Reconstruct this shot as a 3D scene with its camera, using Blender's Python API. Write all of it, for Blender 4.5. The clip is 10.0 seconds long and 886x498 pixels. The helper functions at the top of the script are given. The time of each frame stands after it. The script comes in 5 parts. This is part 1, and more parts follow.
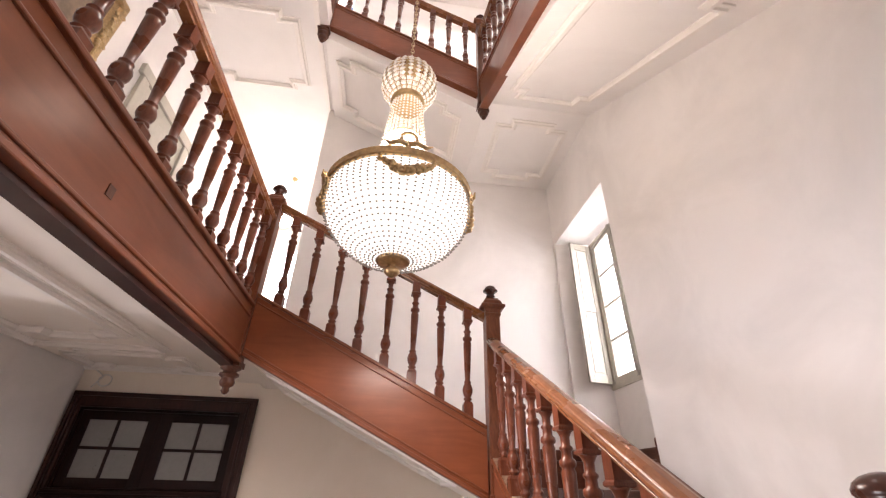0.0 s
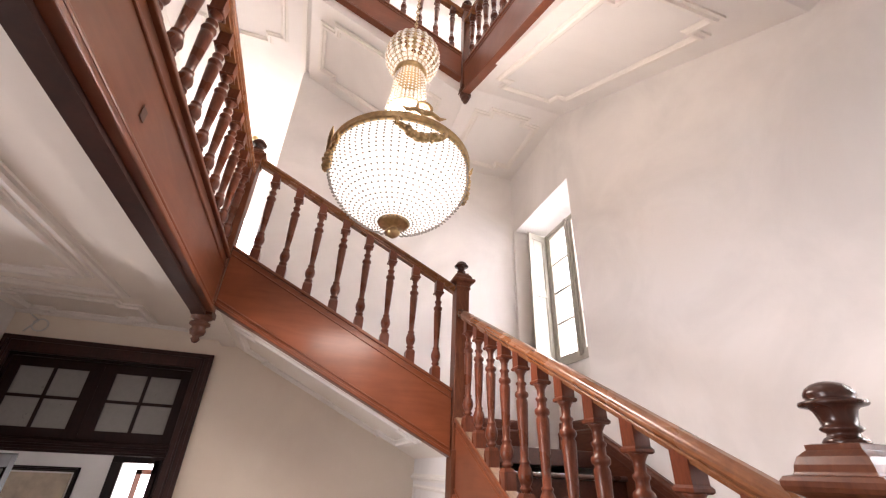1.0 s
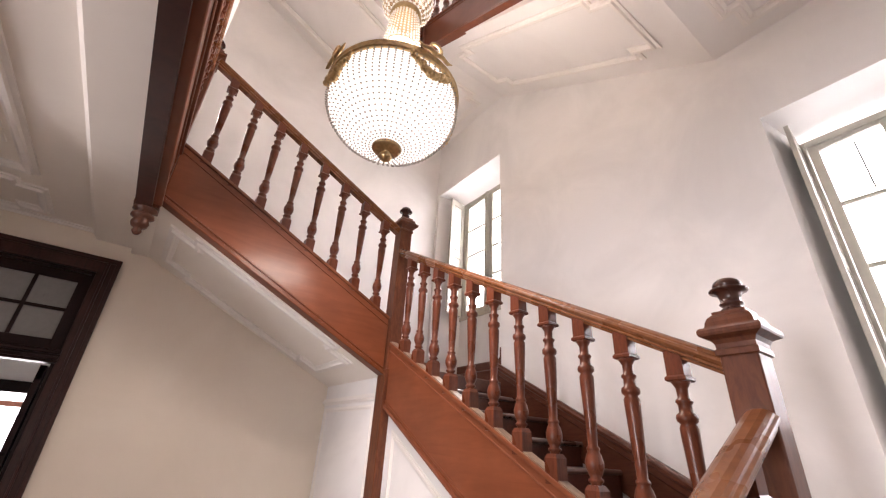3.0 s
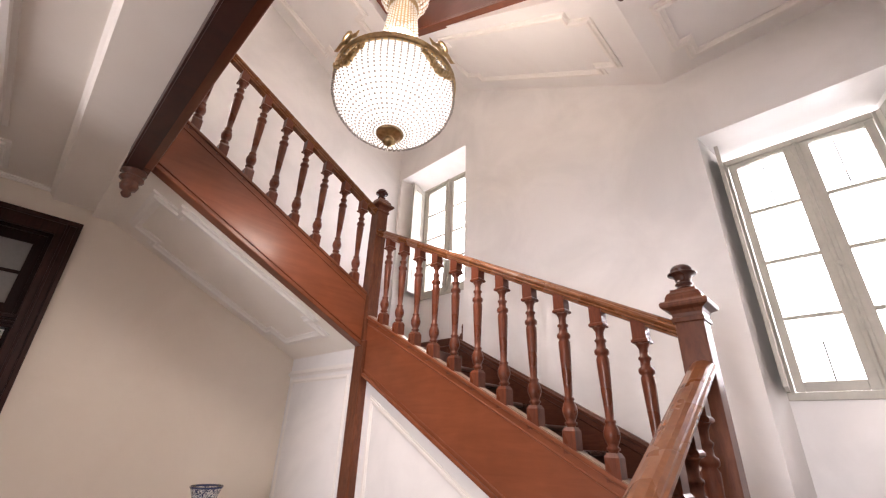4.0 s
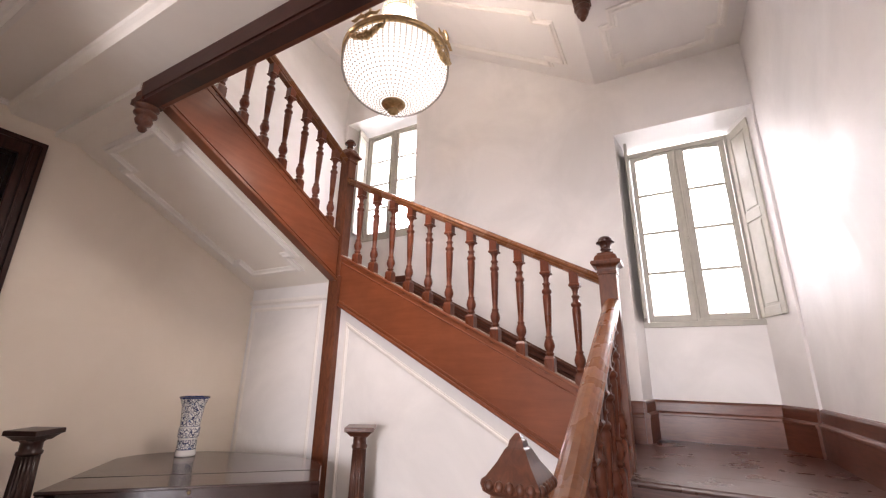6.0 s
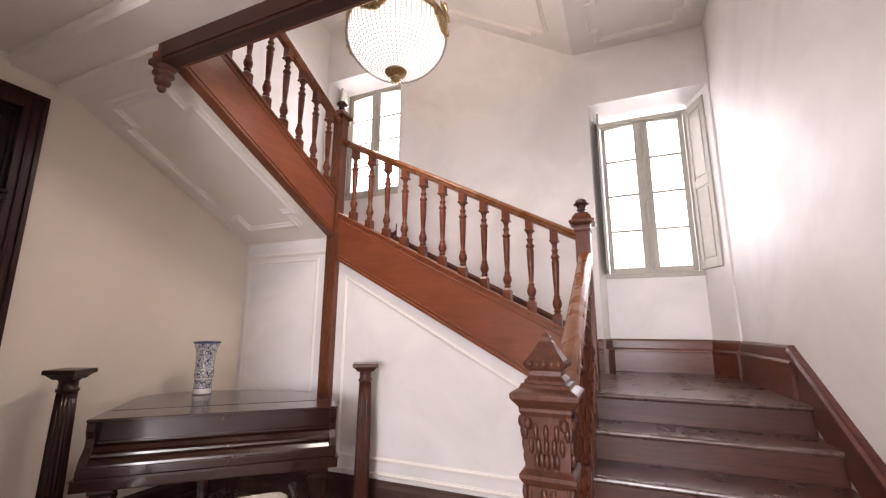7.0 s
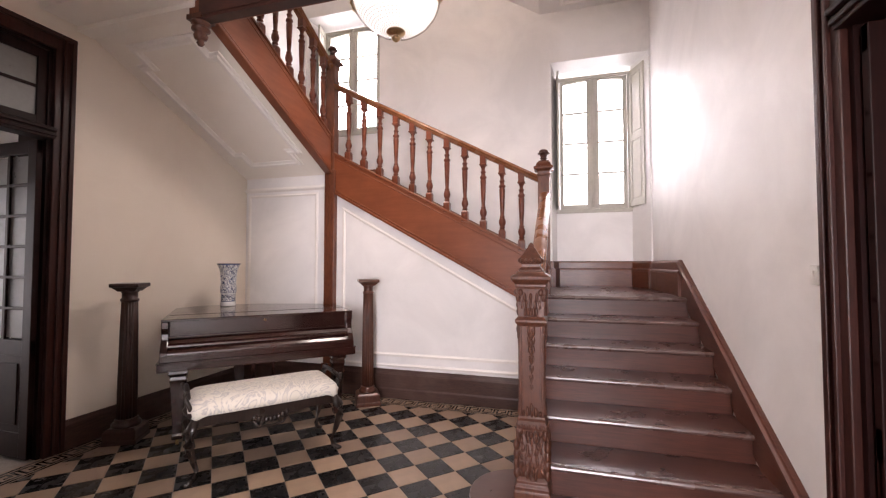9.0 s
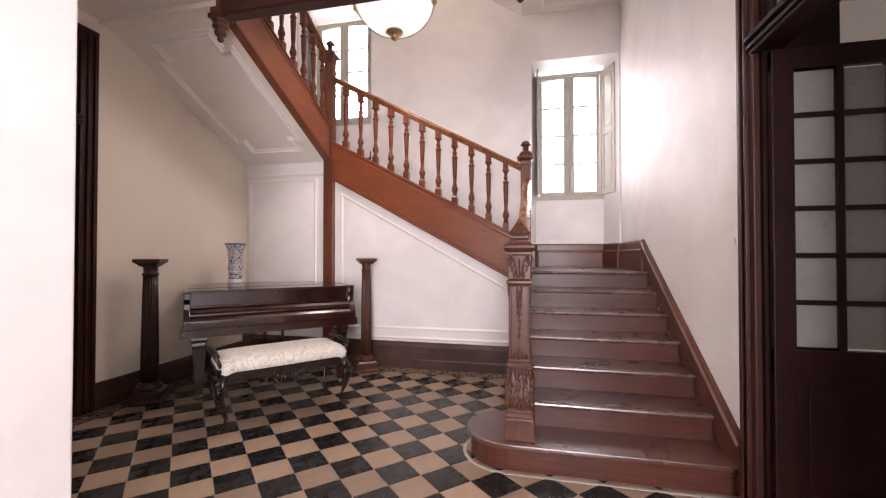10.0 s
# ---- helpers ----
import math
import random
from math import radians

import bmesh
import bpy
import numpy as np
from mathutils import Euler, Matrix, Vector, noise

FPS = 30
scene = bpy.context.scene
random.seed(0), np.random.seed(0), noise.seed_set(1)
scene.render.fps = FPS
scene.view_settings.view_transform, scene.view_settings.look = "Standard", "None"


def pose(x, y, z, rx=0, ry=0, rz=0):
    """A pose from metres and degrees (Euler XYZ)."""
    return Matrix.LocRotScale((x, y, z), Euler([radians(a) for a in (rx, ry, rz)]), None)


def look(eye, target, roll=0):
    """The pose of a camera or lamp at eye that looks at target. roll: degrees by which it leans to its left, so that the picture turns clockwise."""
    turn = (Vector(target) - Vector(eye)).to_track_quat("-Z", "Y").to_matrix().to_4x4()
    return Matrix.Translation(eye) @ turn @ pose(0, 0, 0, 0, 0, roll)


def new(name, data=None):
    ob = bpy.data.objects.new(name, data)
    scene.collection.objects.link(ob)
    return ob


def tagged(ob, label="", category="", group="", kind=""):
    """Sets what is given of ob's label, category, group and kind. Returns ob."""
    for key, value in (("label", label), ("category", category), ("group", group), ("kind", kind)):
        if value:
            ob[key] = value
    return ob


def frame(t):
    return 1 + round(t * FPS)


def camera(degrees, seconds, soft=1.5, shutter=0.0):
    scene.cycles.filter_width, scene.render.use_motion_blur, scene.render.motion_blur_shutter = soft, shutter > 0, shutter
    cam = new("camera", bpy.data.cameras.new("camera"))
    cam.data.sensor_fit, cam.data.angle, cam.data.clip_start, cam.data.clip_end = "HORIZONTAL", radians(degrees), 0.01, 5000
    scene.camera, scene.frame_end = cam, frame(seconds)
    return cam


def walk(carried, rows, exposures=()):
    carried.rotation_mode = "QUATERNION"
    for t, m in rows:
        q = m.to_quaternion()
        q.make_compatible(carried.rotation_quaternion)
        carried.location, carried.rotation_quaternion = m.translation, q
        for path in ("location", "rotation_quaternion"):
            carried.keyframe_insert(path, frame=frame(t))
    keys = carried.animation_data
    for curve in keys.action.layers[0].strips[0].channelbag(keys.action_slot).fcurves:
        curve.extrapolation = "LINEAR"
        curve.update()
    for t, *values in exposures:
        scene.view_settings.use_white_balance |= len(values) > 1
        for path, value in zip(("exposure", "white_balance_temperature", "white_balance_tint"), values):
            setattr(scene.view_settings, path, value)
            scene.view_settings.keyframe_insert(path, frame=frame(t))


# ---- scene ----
cam = camera(94.0, 10.0, 1.25)
PATH = [
    (0, (0.228, 0.172, 2.784), (0.443, 1.89, 3.785), 1.5),
    (0.5, (0.047, 0.163, 2.674), (0.412, 1.865, 3.659), 1.8),
    (1, (-0.103, 0.16, 2.598), (0.401, 1.845, 3.549), 2.7),
    (1.5, (-0.256, 0.164, 2.493), (0.396, 1.813, 3.418), 2.8),
    (2, (-0.413, 0.214, 2.397), (0.384, 1.807, 3.308), 2.8),
    (2.5, (-0.558, 0.237, 2.274), (0.36, 1.774, 3.167), 3.5),
    (3, (-0.675, 0.284, 2.171), (0.36, 1.755, 3.045), 3.5),
    (4.5, (-1.387, 0.391, 1.96), (0.027, 1.565, 2.749), 1.5),
    (5, (-1.615, 0.419, 1.943), (-0.108, 1.503, 2.687), 1.0),
    (5.5, (-1.841, 0.444, 1.899), (-0.243, 1.448, 2.56), 1.2),
    (7, (-2.56, 0.588, 1.708), (-0.756, 1.362, 2.091), 0.3),
    (7.5, (-2.802, 0.6, 1.68), (-0.955, 1.321, 1.948), 0.0),
    (8, (-3.046, 0.649, 1.652), (-1.165, 1.307, 1.819), -0.4),
    (8.5, (-3.302, 0.663, 1.624), (-1.396, 1.263, 1.721), -0.1),
    (9, (-3.524, 0.664, 1.577), (-1.603, 1.217, 1.649), 0.0),
    (9.5, (-3.803, 0.689, 1.507), (-1.865, 1.179, 1.555), -0.0),
    (10, (-4.032, 0.713, 1.442), (-2.082, 1.158, 1.471), 0.0),
]
walk(cam, [(t, look(eye, target, roll)) for t, eye, target, roll in PATH], [(0, 1.86, 6950, 21), (4, 1.73, 6900, 21), (7, 1.66, 6900, 22), (10, 1.66, 6900, 24)])

# ---- world, sun and large lights ----
world = bpy.data.worlds.new("world")
scene.world = world
world.use_nodes = True
wn = world.node_tree.nodes
sky = wn.new("ShaderNodeTexSky")
sky.sky_type, sky.sun_disc = "NISHITA", False
sky.sun_elevation, sky.sun_rotation = radians(42), radians(150)
wn["Background"].inputs["Strength"].default_value = 0.15
world.node_tree.links.new(sky.outputs["Color"], wn["Background"].inputs["Color"])
sun = new("sun", bpy.data.lights.new("sun", "SUN"))
sun.data.energy, sun.data.angle, sun.data.color = 2.5, radians(0.6), (1.0, 0.95, 0.88)
sun.matrix_world = look((0, -20, 18), (0, 0, 0))


def area(name, eye, target, sx, sy, watts, colour):
    """Daylight standing in an opening; also used for added fill lamps."""
    ob = new(name, bpy.data.lights.new(name, "AREA"))
    ob.data.shape, ob.data.size, ob.data.size_y = "RECTANGLE", sx, sy
    ob.data.energy, ob.data.color = watts, colour
    ob.matrix_world = look(eye, target)
    return ob


area("window_light", (4.1, 0.10, 4.4), (-0.8, 0.6, 1.6), 2.4, 2.8, 74, (0.93, 0.96, 1.0))
area("window_light", (4.1, 4.05, 5.7), (0.0, 3.9, 4.0), 2.4, 2.6, 100, (0.93, 0.96, 1.0))
area("entrance_light", (-7.4, 0.3, 1.75), (0.0, 0.9, 1.5), 1.3, 2.6, 108, (0.91, 0.945, 1.0))
area("gallery_light", (-1.9, 8.3, 6.0), (-1.9, 0.0, 5.6), 1.3, 2.4, 3, (1.0, 0.98, 0.95))
# added fill lamp under the closed top ceiling, brightens the stairwell
area("stair_head_fill", (1.5, 3.0, 10.9), (0.8, -0.3, 3.5), 2.2, 2.2, 78, (1.0, 0.96, 0.91))
# added fill lamp behind the south door; this room has no opening for it
area("room_light", (-2.2, -3.7, 1.9), (-2.2, 0.0, 1.9), 1.6, 2.2, 7, (1.0, 0.98, 0.96))
area("room_light", (-1.9, 9.6, 1.9), (-1.9, 4.7, 1.4), 1.6, 2.2, 18, (1.0, 0.98, 0.95))

for height, tilt, across, watts in ((3.75, 0, 0.7, 10), (4.34, 180, 0.8, 13)):
    lamp_light = new("chandelier_light", bpy.data.lights.new("chandelier_light", "AREA"))
    lamp_light.data.shape, lamp_light.data.size, lamp_light.data.energy, lamp_light.data.color = "DISK", across, watts, (1.0, 0.93, 0.85)
    lamp_light.matrix_world = pose(0.204, 2.222, height, tilt)


# ---- materials ----
def ramp(nt, fac, stops):
    n = nt.nodes.new("ShaderNodeValToRGB")
    els = n.color_ramp.elements
    els[0].position, els[0].color = stops[0][0], (*stops[0][1], 1)
    els[1].position, els[1].color = stops[-1][0], (*stops[-1][1], 1)
    for p, c in stops[1:-1]:
        e = els.new(p)
        e.color = (*c, 1)
    nt.links.new(fac, n.inputs["Fac"])
    return n.outputs["Color"]


def base(name, rough=0.5, metal=0.0, coat=0.0):
    m = bpy.data.materials.new(name)
    m.use_nodes = True
    b = m.node_tree.nodes["Principled BSDF"]
    b.inputs["Roughness"].default_value, b.inputs["Metallic"].default_value = rough, metal
    b.inputs["Coat Weight"].default_value, b.inputs["Coat Roughness"].default_value = coat, 0.18
    return m, m.node_tree, b


def coords(nt, scale):
    tc, mp = nt.nodes.new("ShaderNodeTexCoord"), nt.nodes.new("ShaderNodeMapping")
    mp.inputs["Scale"].default_value = scale
    nt.links.new(tc.outputs["Object"], mp.inputs["Vector"])
    return mp.outputs["Vector"]


def noise_tex(nt, vec, scale, detail=4, rough=0.55, dist=0.0):
    n = nt.nodes.new("ShaderNodeTexNoise")
    n.inputs["Scale"].default_value, n.inputs["Detail"].default_value = scale, detail
    n.inputs["Roughness"].default_value, n.inputs["Distortion"].default_value = rough, dist
    nt.links.new(vec, n.inputs["Vector"])
    return n.outputs["Fac"]


def bump(nt, b, fac, strength, distance=0.004):
    n = nt.nodes.new("ShaderNodeBump")
    n.inputs["Strength"].default_value, n.inputs["Distance"].default_value = strength, distance
    nt.links.new(fac, n.inputs["Height"])
    nt.links.new(n.outputs["Normal"], b.inputs["Normal"])


def mix(nt, fac, a, c, kind="MIX"):
    n = nt.nodes.new("ShaderNodeMix")
    n.data_type, n.blend_type = "RGBA", kind
    if isinstance(fac, float):
        n.inputs["Factor"].default_value = fac
    else:
        nt.links.new(fac, n.inputs["Factor"])
    for sock, val in ((n.inputs["A"], a), (n.inputs["B"], c)):
        if isinstance(val, tuple):
            sock.default_value = (*val, 1)
        else:
            nt.links.new(val, sock)
    return n.outputs["Result"]


def plaster(name, colour, mottled, rough=0.6, strength=0.25):
    """Painted plaster with broad mottling and a trowelled surface."""
    m, nt, b = base(name, rough)
    v = coords(nt, (1, 1, 1))
    big, fine = noise_tex(nt, v, 1.1, 5, 0.6, 0.6), noise_tex(nt, v, 38, 4)
    c = ramp(nt, big, [(0.32, mottled), (0.62, colour)])
    nt.links.new(c, b.inputs["Base Color"])
    bump(nt, b, mix(nt, 0.35, noise_tex(nt, v, 6, 3), fine), strength, 0.003)
    r = ramp(nt, noise_tex(nt, v, 2.4), [(0.3, (rough - 0.12,) * 3), (0.7, (rough + 0.08,) * 3)])
    nt.links.new(r, b.inputs["Roughness"])
    return m


def wood(name, dark, light, rough, grain=(3, 3, 40), coat=0.3, worn=None, spec=0.28, relief=0.12, polish=0.18):
    """Stained wood: stretched grain, broad colour drift, varnish."""
    m, nt, b = base(name, rough, coat=coat)
    b.inputs["Specular IOR Level"].default_value, b.inputs["Coat Roughness"].default_value = spec, polish
    v = coords(nt, grain)
    g = noise_tex(nt, v, 1.6, 8, 0.6, 1.4)
    col = ramp(nt, g, [(0.3, dark), (0.5, tuple((p + q) / 2 for p, q in zip(dark, light))), (0.72, light)])
    o = coords(nt, (1, 1, 1))
    drift = ramp(nt, noise_tex(nt, o, 2.2, 6, 0.6), [(0.3, (0.80, 0.78, 0.76)), (0.7, (1.12, 1.12, 1.12))])
    col = mix(nt, 1.0, col, drift, "MULTIPLY")
    info = nt.nodes.new("ShaderNodeObjectInfo")
    each = ramp(nt, info.outputs["Random"], [(0.0, (0.88, 0.88, 0.88)), (1.0, (1.1, 1.08, 1.06))])
    col = mix(nt, 1.0, col, each, "MULTIPLY")
    if worn:
        mask = ramp(nt, noise_tex(nt, o, 2.3, 3, 0.5), [(0.45, (0, 0, 0)), (0.8, (0.3, 0.3, 0.3))])
        col = mix(nt, mask, col, worn)
    nt.links.new(col, b.inputs["Base Color"])
    r = ramp(nt, noise_tex(nt, o, 4, 3), [(0.3, (max(rough - 0.02, 0.05),) * 3), (0.75, (rough + 0.04,) * 3)])
    nt.links.new(r, b.inputs["Roughness"])
    bump(nt, b, g, relief, 0.002)
    return m


def plain(name, colour, rough, metal=0.0, vary=0.15, scale=20, coat=0.0, strength=0.1):
    m, nt, b = base(name, rough, metal, coat)
    v = coords(nt, (1, 1, 1))
    n = noise_tex(nt, v, scale, 5)
    col = ramp(nt, n, [(0.3, tuple(c * (1 - vary) for c in colour)), (0.7, tuple(min(1, c * (1 + vary)) for c in colour))])
    nt.links.new(col, b.inputs["Base Color"])
    r = ramp(nt, noise_tex(nt, v, scale * 0.4), [(0.3, (max(rough - 0.08, 0.03),) * 3), (0.7, (rough + 0.08,) * 3)])
    nt.links.new(r, b.inputs["Roughness"])
    bump(nt, b, n, strength, 0.002)
    return m


def tile_material(name, colour, rough, scuffed):
    m, nt, b = base(name, rough)
    v = coords(nt, (1, 1, 1))
    n, n2 = noise_tex(nt, v, 9, 6, 0.65), noise_tex(nt, v, 60, 3)
    info = nt.nodes.new("ShaderNodeObjectInfo")
    col = ramp(nt, n, [(0.3, tuple(c * 0.88 for c in colour)), (0.7, tuple(c * 1.08 for c in colour))])
    each = ramp(nt, info.outputs["Random"], [(0.0, (0.78, 0.74, 0.74)), (0.5, (1.0, 0.98, 0.93)), (1.0, (1.12, 1.10, 1.08))])
    col = mix(nt, 1.0, col, each, "MULTIPLY")
    scuff = ramp(nt, n2, [(0.66, (0, 0, 0)), (0.76, (scuffed,) * 3)])
    col = mix(nt, scuff, col, (0.35, 0.31, 0.28))
    nt.links.new(col, b.inputs["Base Color"])
    b.inputs["Specular IOR Level"].default_value = 0.38
    r = ramp(nt, n, [(0.3, (rough - 0.04,) * 3), (0.7, (rough + 0.08,) * 3)])
    nt.links.new(r, b.inputs["Roughness"])
    bump(nt, b, n2, 0.15, 0.001)
    return m


def glow(name, colour, strength):
    m, nt, b = base(name, 0.3)
    b.inputs["Base Color"].default_value = (*colour, 1)
    b.inputs["Emission Color"].default_value = (*colour, 1)
    b.inputs["Emission Strength"].default_value = strength
    return m


def glass(name, tint=(1, 1, 1), rough=0.0):
    m, nt, b = base(name, rough)
    b.inputs["Base Color"].default_value = (*tint, 1)
    b.inputs["Transmission Weight"].default_value = 1.0
    b.inputs["IOR"].default_value = 1.45
    return m


def porcelain(name, foot, tall):
    """White porcelain with painted cobalt scrolls in bands; foot: the height it stands on, tall: its own."""
    m, nt, b = base(name, 0.12, coat=0.5)
    v = coords(nt, (1, 1, 1))
    warp = nt.nodes.new("ShaderNodeTexNoise")
    warp.inputs["Scale"].default_value = 22
    nt.links.new(v, warp.inputs["Vector"])
    bent = mix(nt, 0.06, v, warp.outputs["Color"])
    cell = nt.nodes.new("ShaderNodeTexVoronoi")
    cell.feature, cell.inputs["Scale"].default_value = "DISTANCE_TO_EDGE", 34
    nt.links.new(bent, cell.inputs["Vector"])
    white, blue = (0.80, 0.80, 0.77), (0.025, 0.04, 0.12)
    scroll = ramp(nt, cell.outputs["Distance"], [(0.05, blue), (0.11, white), (0.26, white), (0.34, (0.10, 0.14, 0.27))])
    sep = nt.nodes.new("ShaderNodeSeparateXYZ")
    nt.links.new(v, sep.inputs["Vector"])
    up = nt.nodes.new("ShaderNodeMapRange")
    up.inputs["From Min"].default_value, up.inputs["From Max"].default_value = foot, foot + tall
    nt.links.new(sep.outputs["Z"], up.inputs["Value"])
    plain_bands = ramp(nt, up.outputs["Result"], [(0.0, (1, 1, 1)), (0.10, (1, 1, 1)), (0.11, (0, 0, 0)), (0.27, (0, 0, 0)), (0.275, (1, 1, 1)), (0.30, (1, 1, 1)), (0.305, (0, 0, 0)), (0.47, (0, 0, 0)), (0.475, (1, 1, 1)), (0.50, (1, 1, 1)), (0.505, (0, 0, 0)), (1.0, (0, 0, 0))])
    lines = ramp(nt, up.outputs["Result"], [(0.0, (0, 0, 0)), (0.105, (0, 0, 0)), (0.107, (1, 1, 1)), (0.118, (1, 1, 1)), (0.12, (0, 0, 0)), (0.485, (0, 0, 0)), (0.487, (1, 1, 1)), (0.497, (1, 1, 1)), (0.499, (0, 0, 0)), (0.965, (0, 0, 0)), (0.97, (1, 1, 1)), (1.0, (1, 1, 1))])
    col = mix(nt, lines, mix(nt, plain_bands, scroll, white), blue)
    nt.links.new(col, b.inputs["Base Color"])
    return m


def brocade(name):
    m, nt, b = base(name, 0.75)
    v = coords(nt, (1, 1, 1))
    n = noise_tex(nt, v, 4.6, 3, 0.45, 3.0)
    weave = noise_tex(nt, v, 260, 2)
    c = ramp(nt, n, [(0.38, (0.70, 0.645, 0.55)), (0.43, (0.47, 0.44, 0.42)), (0.47, (0.72, 0.665, 0.57)), (0.55, (0.74, 0.69, 0.60)), (0.59, (0.50, 0.47, 0.45)), (0.64, (0.70, 0.645, 0.55))])
    nt.links.new(c, b.inputs["Base Color"])
    bump(nt, b, mix(nt, 0.5, weave, n), 0.35, 0.003)
    b.inputs["Sheen Weight"].default_value = 0.25
    return m


WALL = plaster("wall_plaster", (0.865, 0.835, 0.81), (0.745, 0.72, 0.698), 0.5)
CREAM = plaster("cream_plaster", (0.87, 0.785, 0.675), (0.82, 0.73, 0.62), 0.5)
CEIL = plaster("ceiling_plaster", (0.86, 0.825, 0.795), (0.80, 0.765, 0.735), 0.65)
LOW_CEIL = plaster("cream_ceiling_plaster", (0.89, 0.83, 0.755), (0.85, 0.785, 0.71), 0.6)
MOULD = plaster("stucco", (0.87, 0.825, 0.775), (0.83, 0.785, 0.735), 0.6, 0.1)
STRING = wood("string_wood", (0.172, 0.047, 0.0195), (0.215, 0.066, 0.029), 0.34, (1.0, 5, 9), 0.2)
STRING_H = wood("string_wood_along", (0.168, 0.046, 0.019), (0.212, 0.065, 0.0285), 0.34, (5, 1.0, 9), 0.2)
RAIL = wood("rail_wood", (0.175, 0.060, 0.0235), (0.255, 0.102, 0.043), 0.27, (9, 9, 9), 0.4)
TURNED = wood("turned_wood", (0.088, 0.024, 0.012), (0.165, 0.048, 0.024), 0.28, (30, 30, 5), 0.1, None, 0.22)
TREAD = wood("tread_wood", (0.056, 0.02, 0.014), (0.105, 0.038, 0.026), 0.28, (40, 2, 40), 0.5, None, 0.6, 0.008, 0.22)
RISER = wood("riser_wood", (0.05, 0.0162, 0.0105), (0.1, 0.0325, 0.0205), 0.36, (40, 2, 40), 0.08, None, 0.26, 0.05)
LANDING_WOOD = wood("landing_skirting_wood", (0.095, 0.031, 0.0175), (0.165, 0.057, 0.034), 0.36, (3, 3, 24), 0.15, None, 0.3, 0.05)
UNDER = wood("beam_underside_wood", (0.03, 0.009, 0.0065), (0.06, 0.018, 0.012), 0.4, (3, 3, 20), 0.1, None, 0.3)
BASE = wood("baseboard_wood", (0.058, 0.0175, 0.011), (0.108, 0.035, 0.022), 0.36, (3, 3, 24), 0.08, (0.2, 0.11, 0.085), 0.25)
NOSE = wood("nosing_wood", (0.075, 0.038, 0.031), (0.135, 0.075, 0.062), 0.27, (40, 2, 40), 0.5, None, 0.6, 0.008, 0.22)
LEDGE = wood("ledge_wood", (0.20, 0.125, 0.085), (0.36, 0.25, 0.18), 0.45, (20, 3, 20), 0.1)
NEWEL = wood("newel_wood", (0.0884, 0.02584, 0.01224), (0.1632, 0.05304, 0.02448), 0.36, (20, 20, 5), 0.15)
CARVED = wood("carved_wood", (0.052, 0.0172, 0.0095), (0.108, 0.038, 0.021), 0.36, (25, 25, 6), 0.15, None, 0.3)
CASING = wood("casing_wood", (0.022, 0.0066, 0.005), (0.052, 0.0155, 0.011), 0.38, (22, 22, 3), 0.1, None, 0.25)
DARK = wood("door_wood", (0.010, 0.0026, 0.0022), (0.02, 0.005, 0.004), 0.42, (22, 22, 3), 0.0, None, 0.16)
PIANO = wood("piano_wood", (0.020, 0.0062, 0.0048), (0.042, 0.0125, 0.009), 0.19, (3, 26, 26), 0.5, None, 0.45, 0.015, 0.09)
EBONY = wood("bench_wood", (0.012, 0.008, 0.007), (0.03, 0.018, 0.014), 0.28, (18, 18, 4), 0.3)
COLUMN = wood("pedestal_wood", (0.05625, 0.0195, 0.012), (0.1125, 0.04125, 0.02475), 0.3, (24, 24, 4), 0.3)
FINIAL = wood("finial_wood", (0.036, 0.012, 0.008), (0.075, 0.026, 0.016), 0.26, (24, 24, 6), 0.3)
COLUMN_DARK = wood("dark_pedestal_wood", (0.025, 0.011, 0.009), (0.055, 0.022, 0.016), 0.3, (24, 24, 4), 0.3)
SKIRT = wood("skirting_wood", (0.04, 0.0192, 0.0152), (0.08, 0.04, 0.0304), 0.4, (4, 4, 30), 0.15, (0.2, 0.15, 0.13))
PAINT = plain("window_paint", (0.45, 0.425, 0.36), 0.45, vary=0.06, scale=14)
GILT = plain("gilt_brass", (0.50, 0.36, 0.19), 0.36, 1.0, 0.2, 40)
IRON = plain("dark_iron", (0.05, 0.045, 0.04), 0.4, 0.9)
BEAD = glow("lit_crystal", (1.0, 0.96, 0.91), 0.38)
BEAD_DOT = plain("crystal_dots", (0.27, 0.25, 0.22), 0.2, 0.0, 0.25, 90)
CRYSTAL = plain("crystal_beads", (0.82, 0.78, 0.70), 0.12, 0.0, 0.15, 90, 0.6)
BULB = glow("lamp_bulb", (1.0, 0.93, 0.82), 25.0)
PANE = glass("window_glass")
FROST = plain("frosted_glass", (0.20, 0.195, 0.19), 0.35, vary=0.05, scale=30)
BLACK_TILE = tile_material("black_tile", (0.012, 0.0115, 0.012), 0.25, 0.03)
BEIGE_TILE = tile_material("beige_tile", (0.35, 0.25, 0.18), 0.30, 0.10)
GROUT = plain("grout", (0.34, 0.29, 0.25), 0.8, scale=60)
PORCELAIN = porcelain("blue_white_porcelain", 1.104, 0.478)
BROCADE = brocade("brocade")
SWITCH = plain("switch_plastic", (0.78, 0.76, 0.72), 0.4, vary=0.03)
CANVAS = plain("dark_canvas", (0.22, 0.16, 0.11), 0.5, vary=0.4, scale=6)


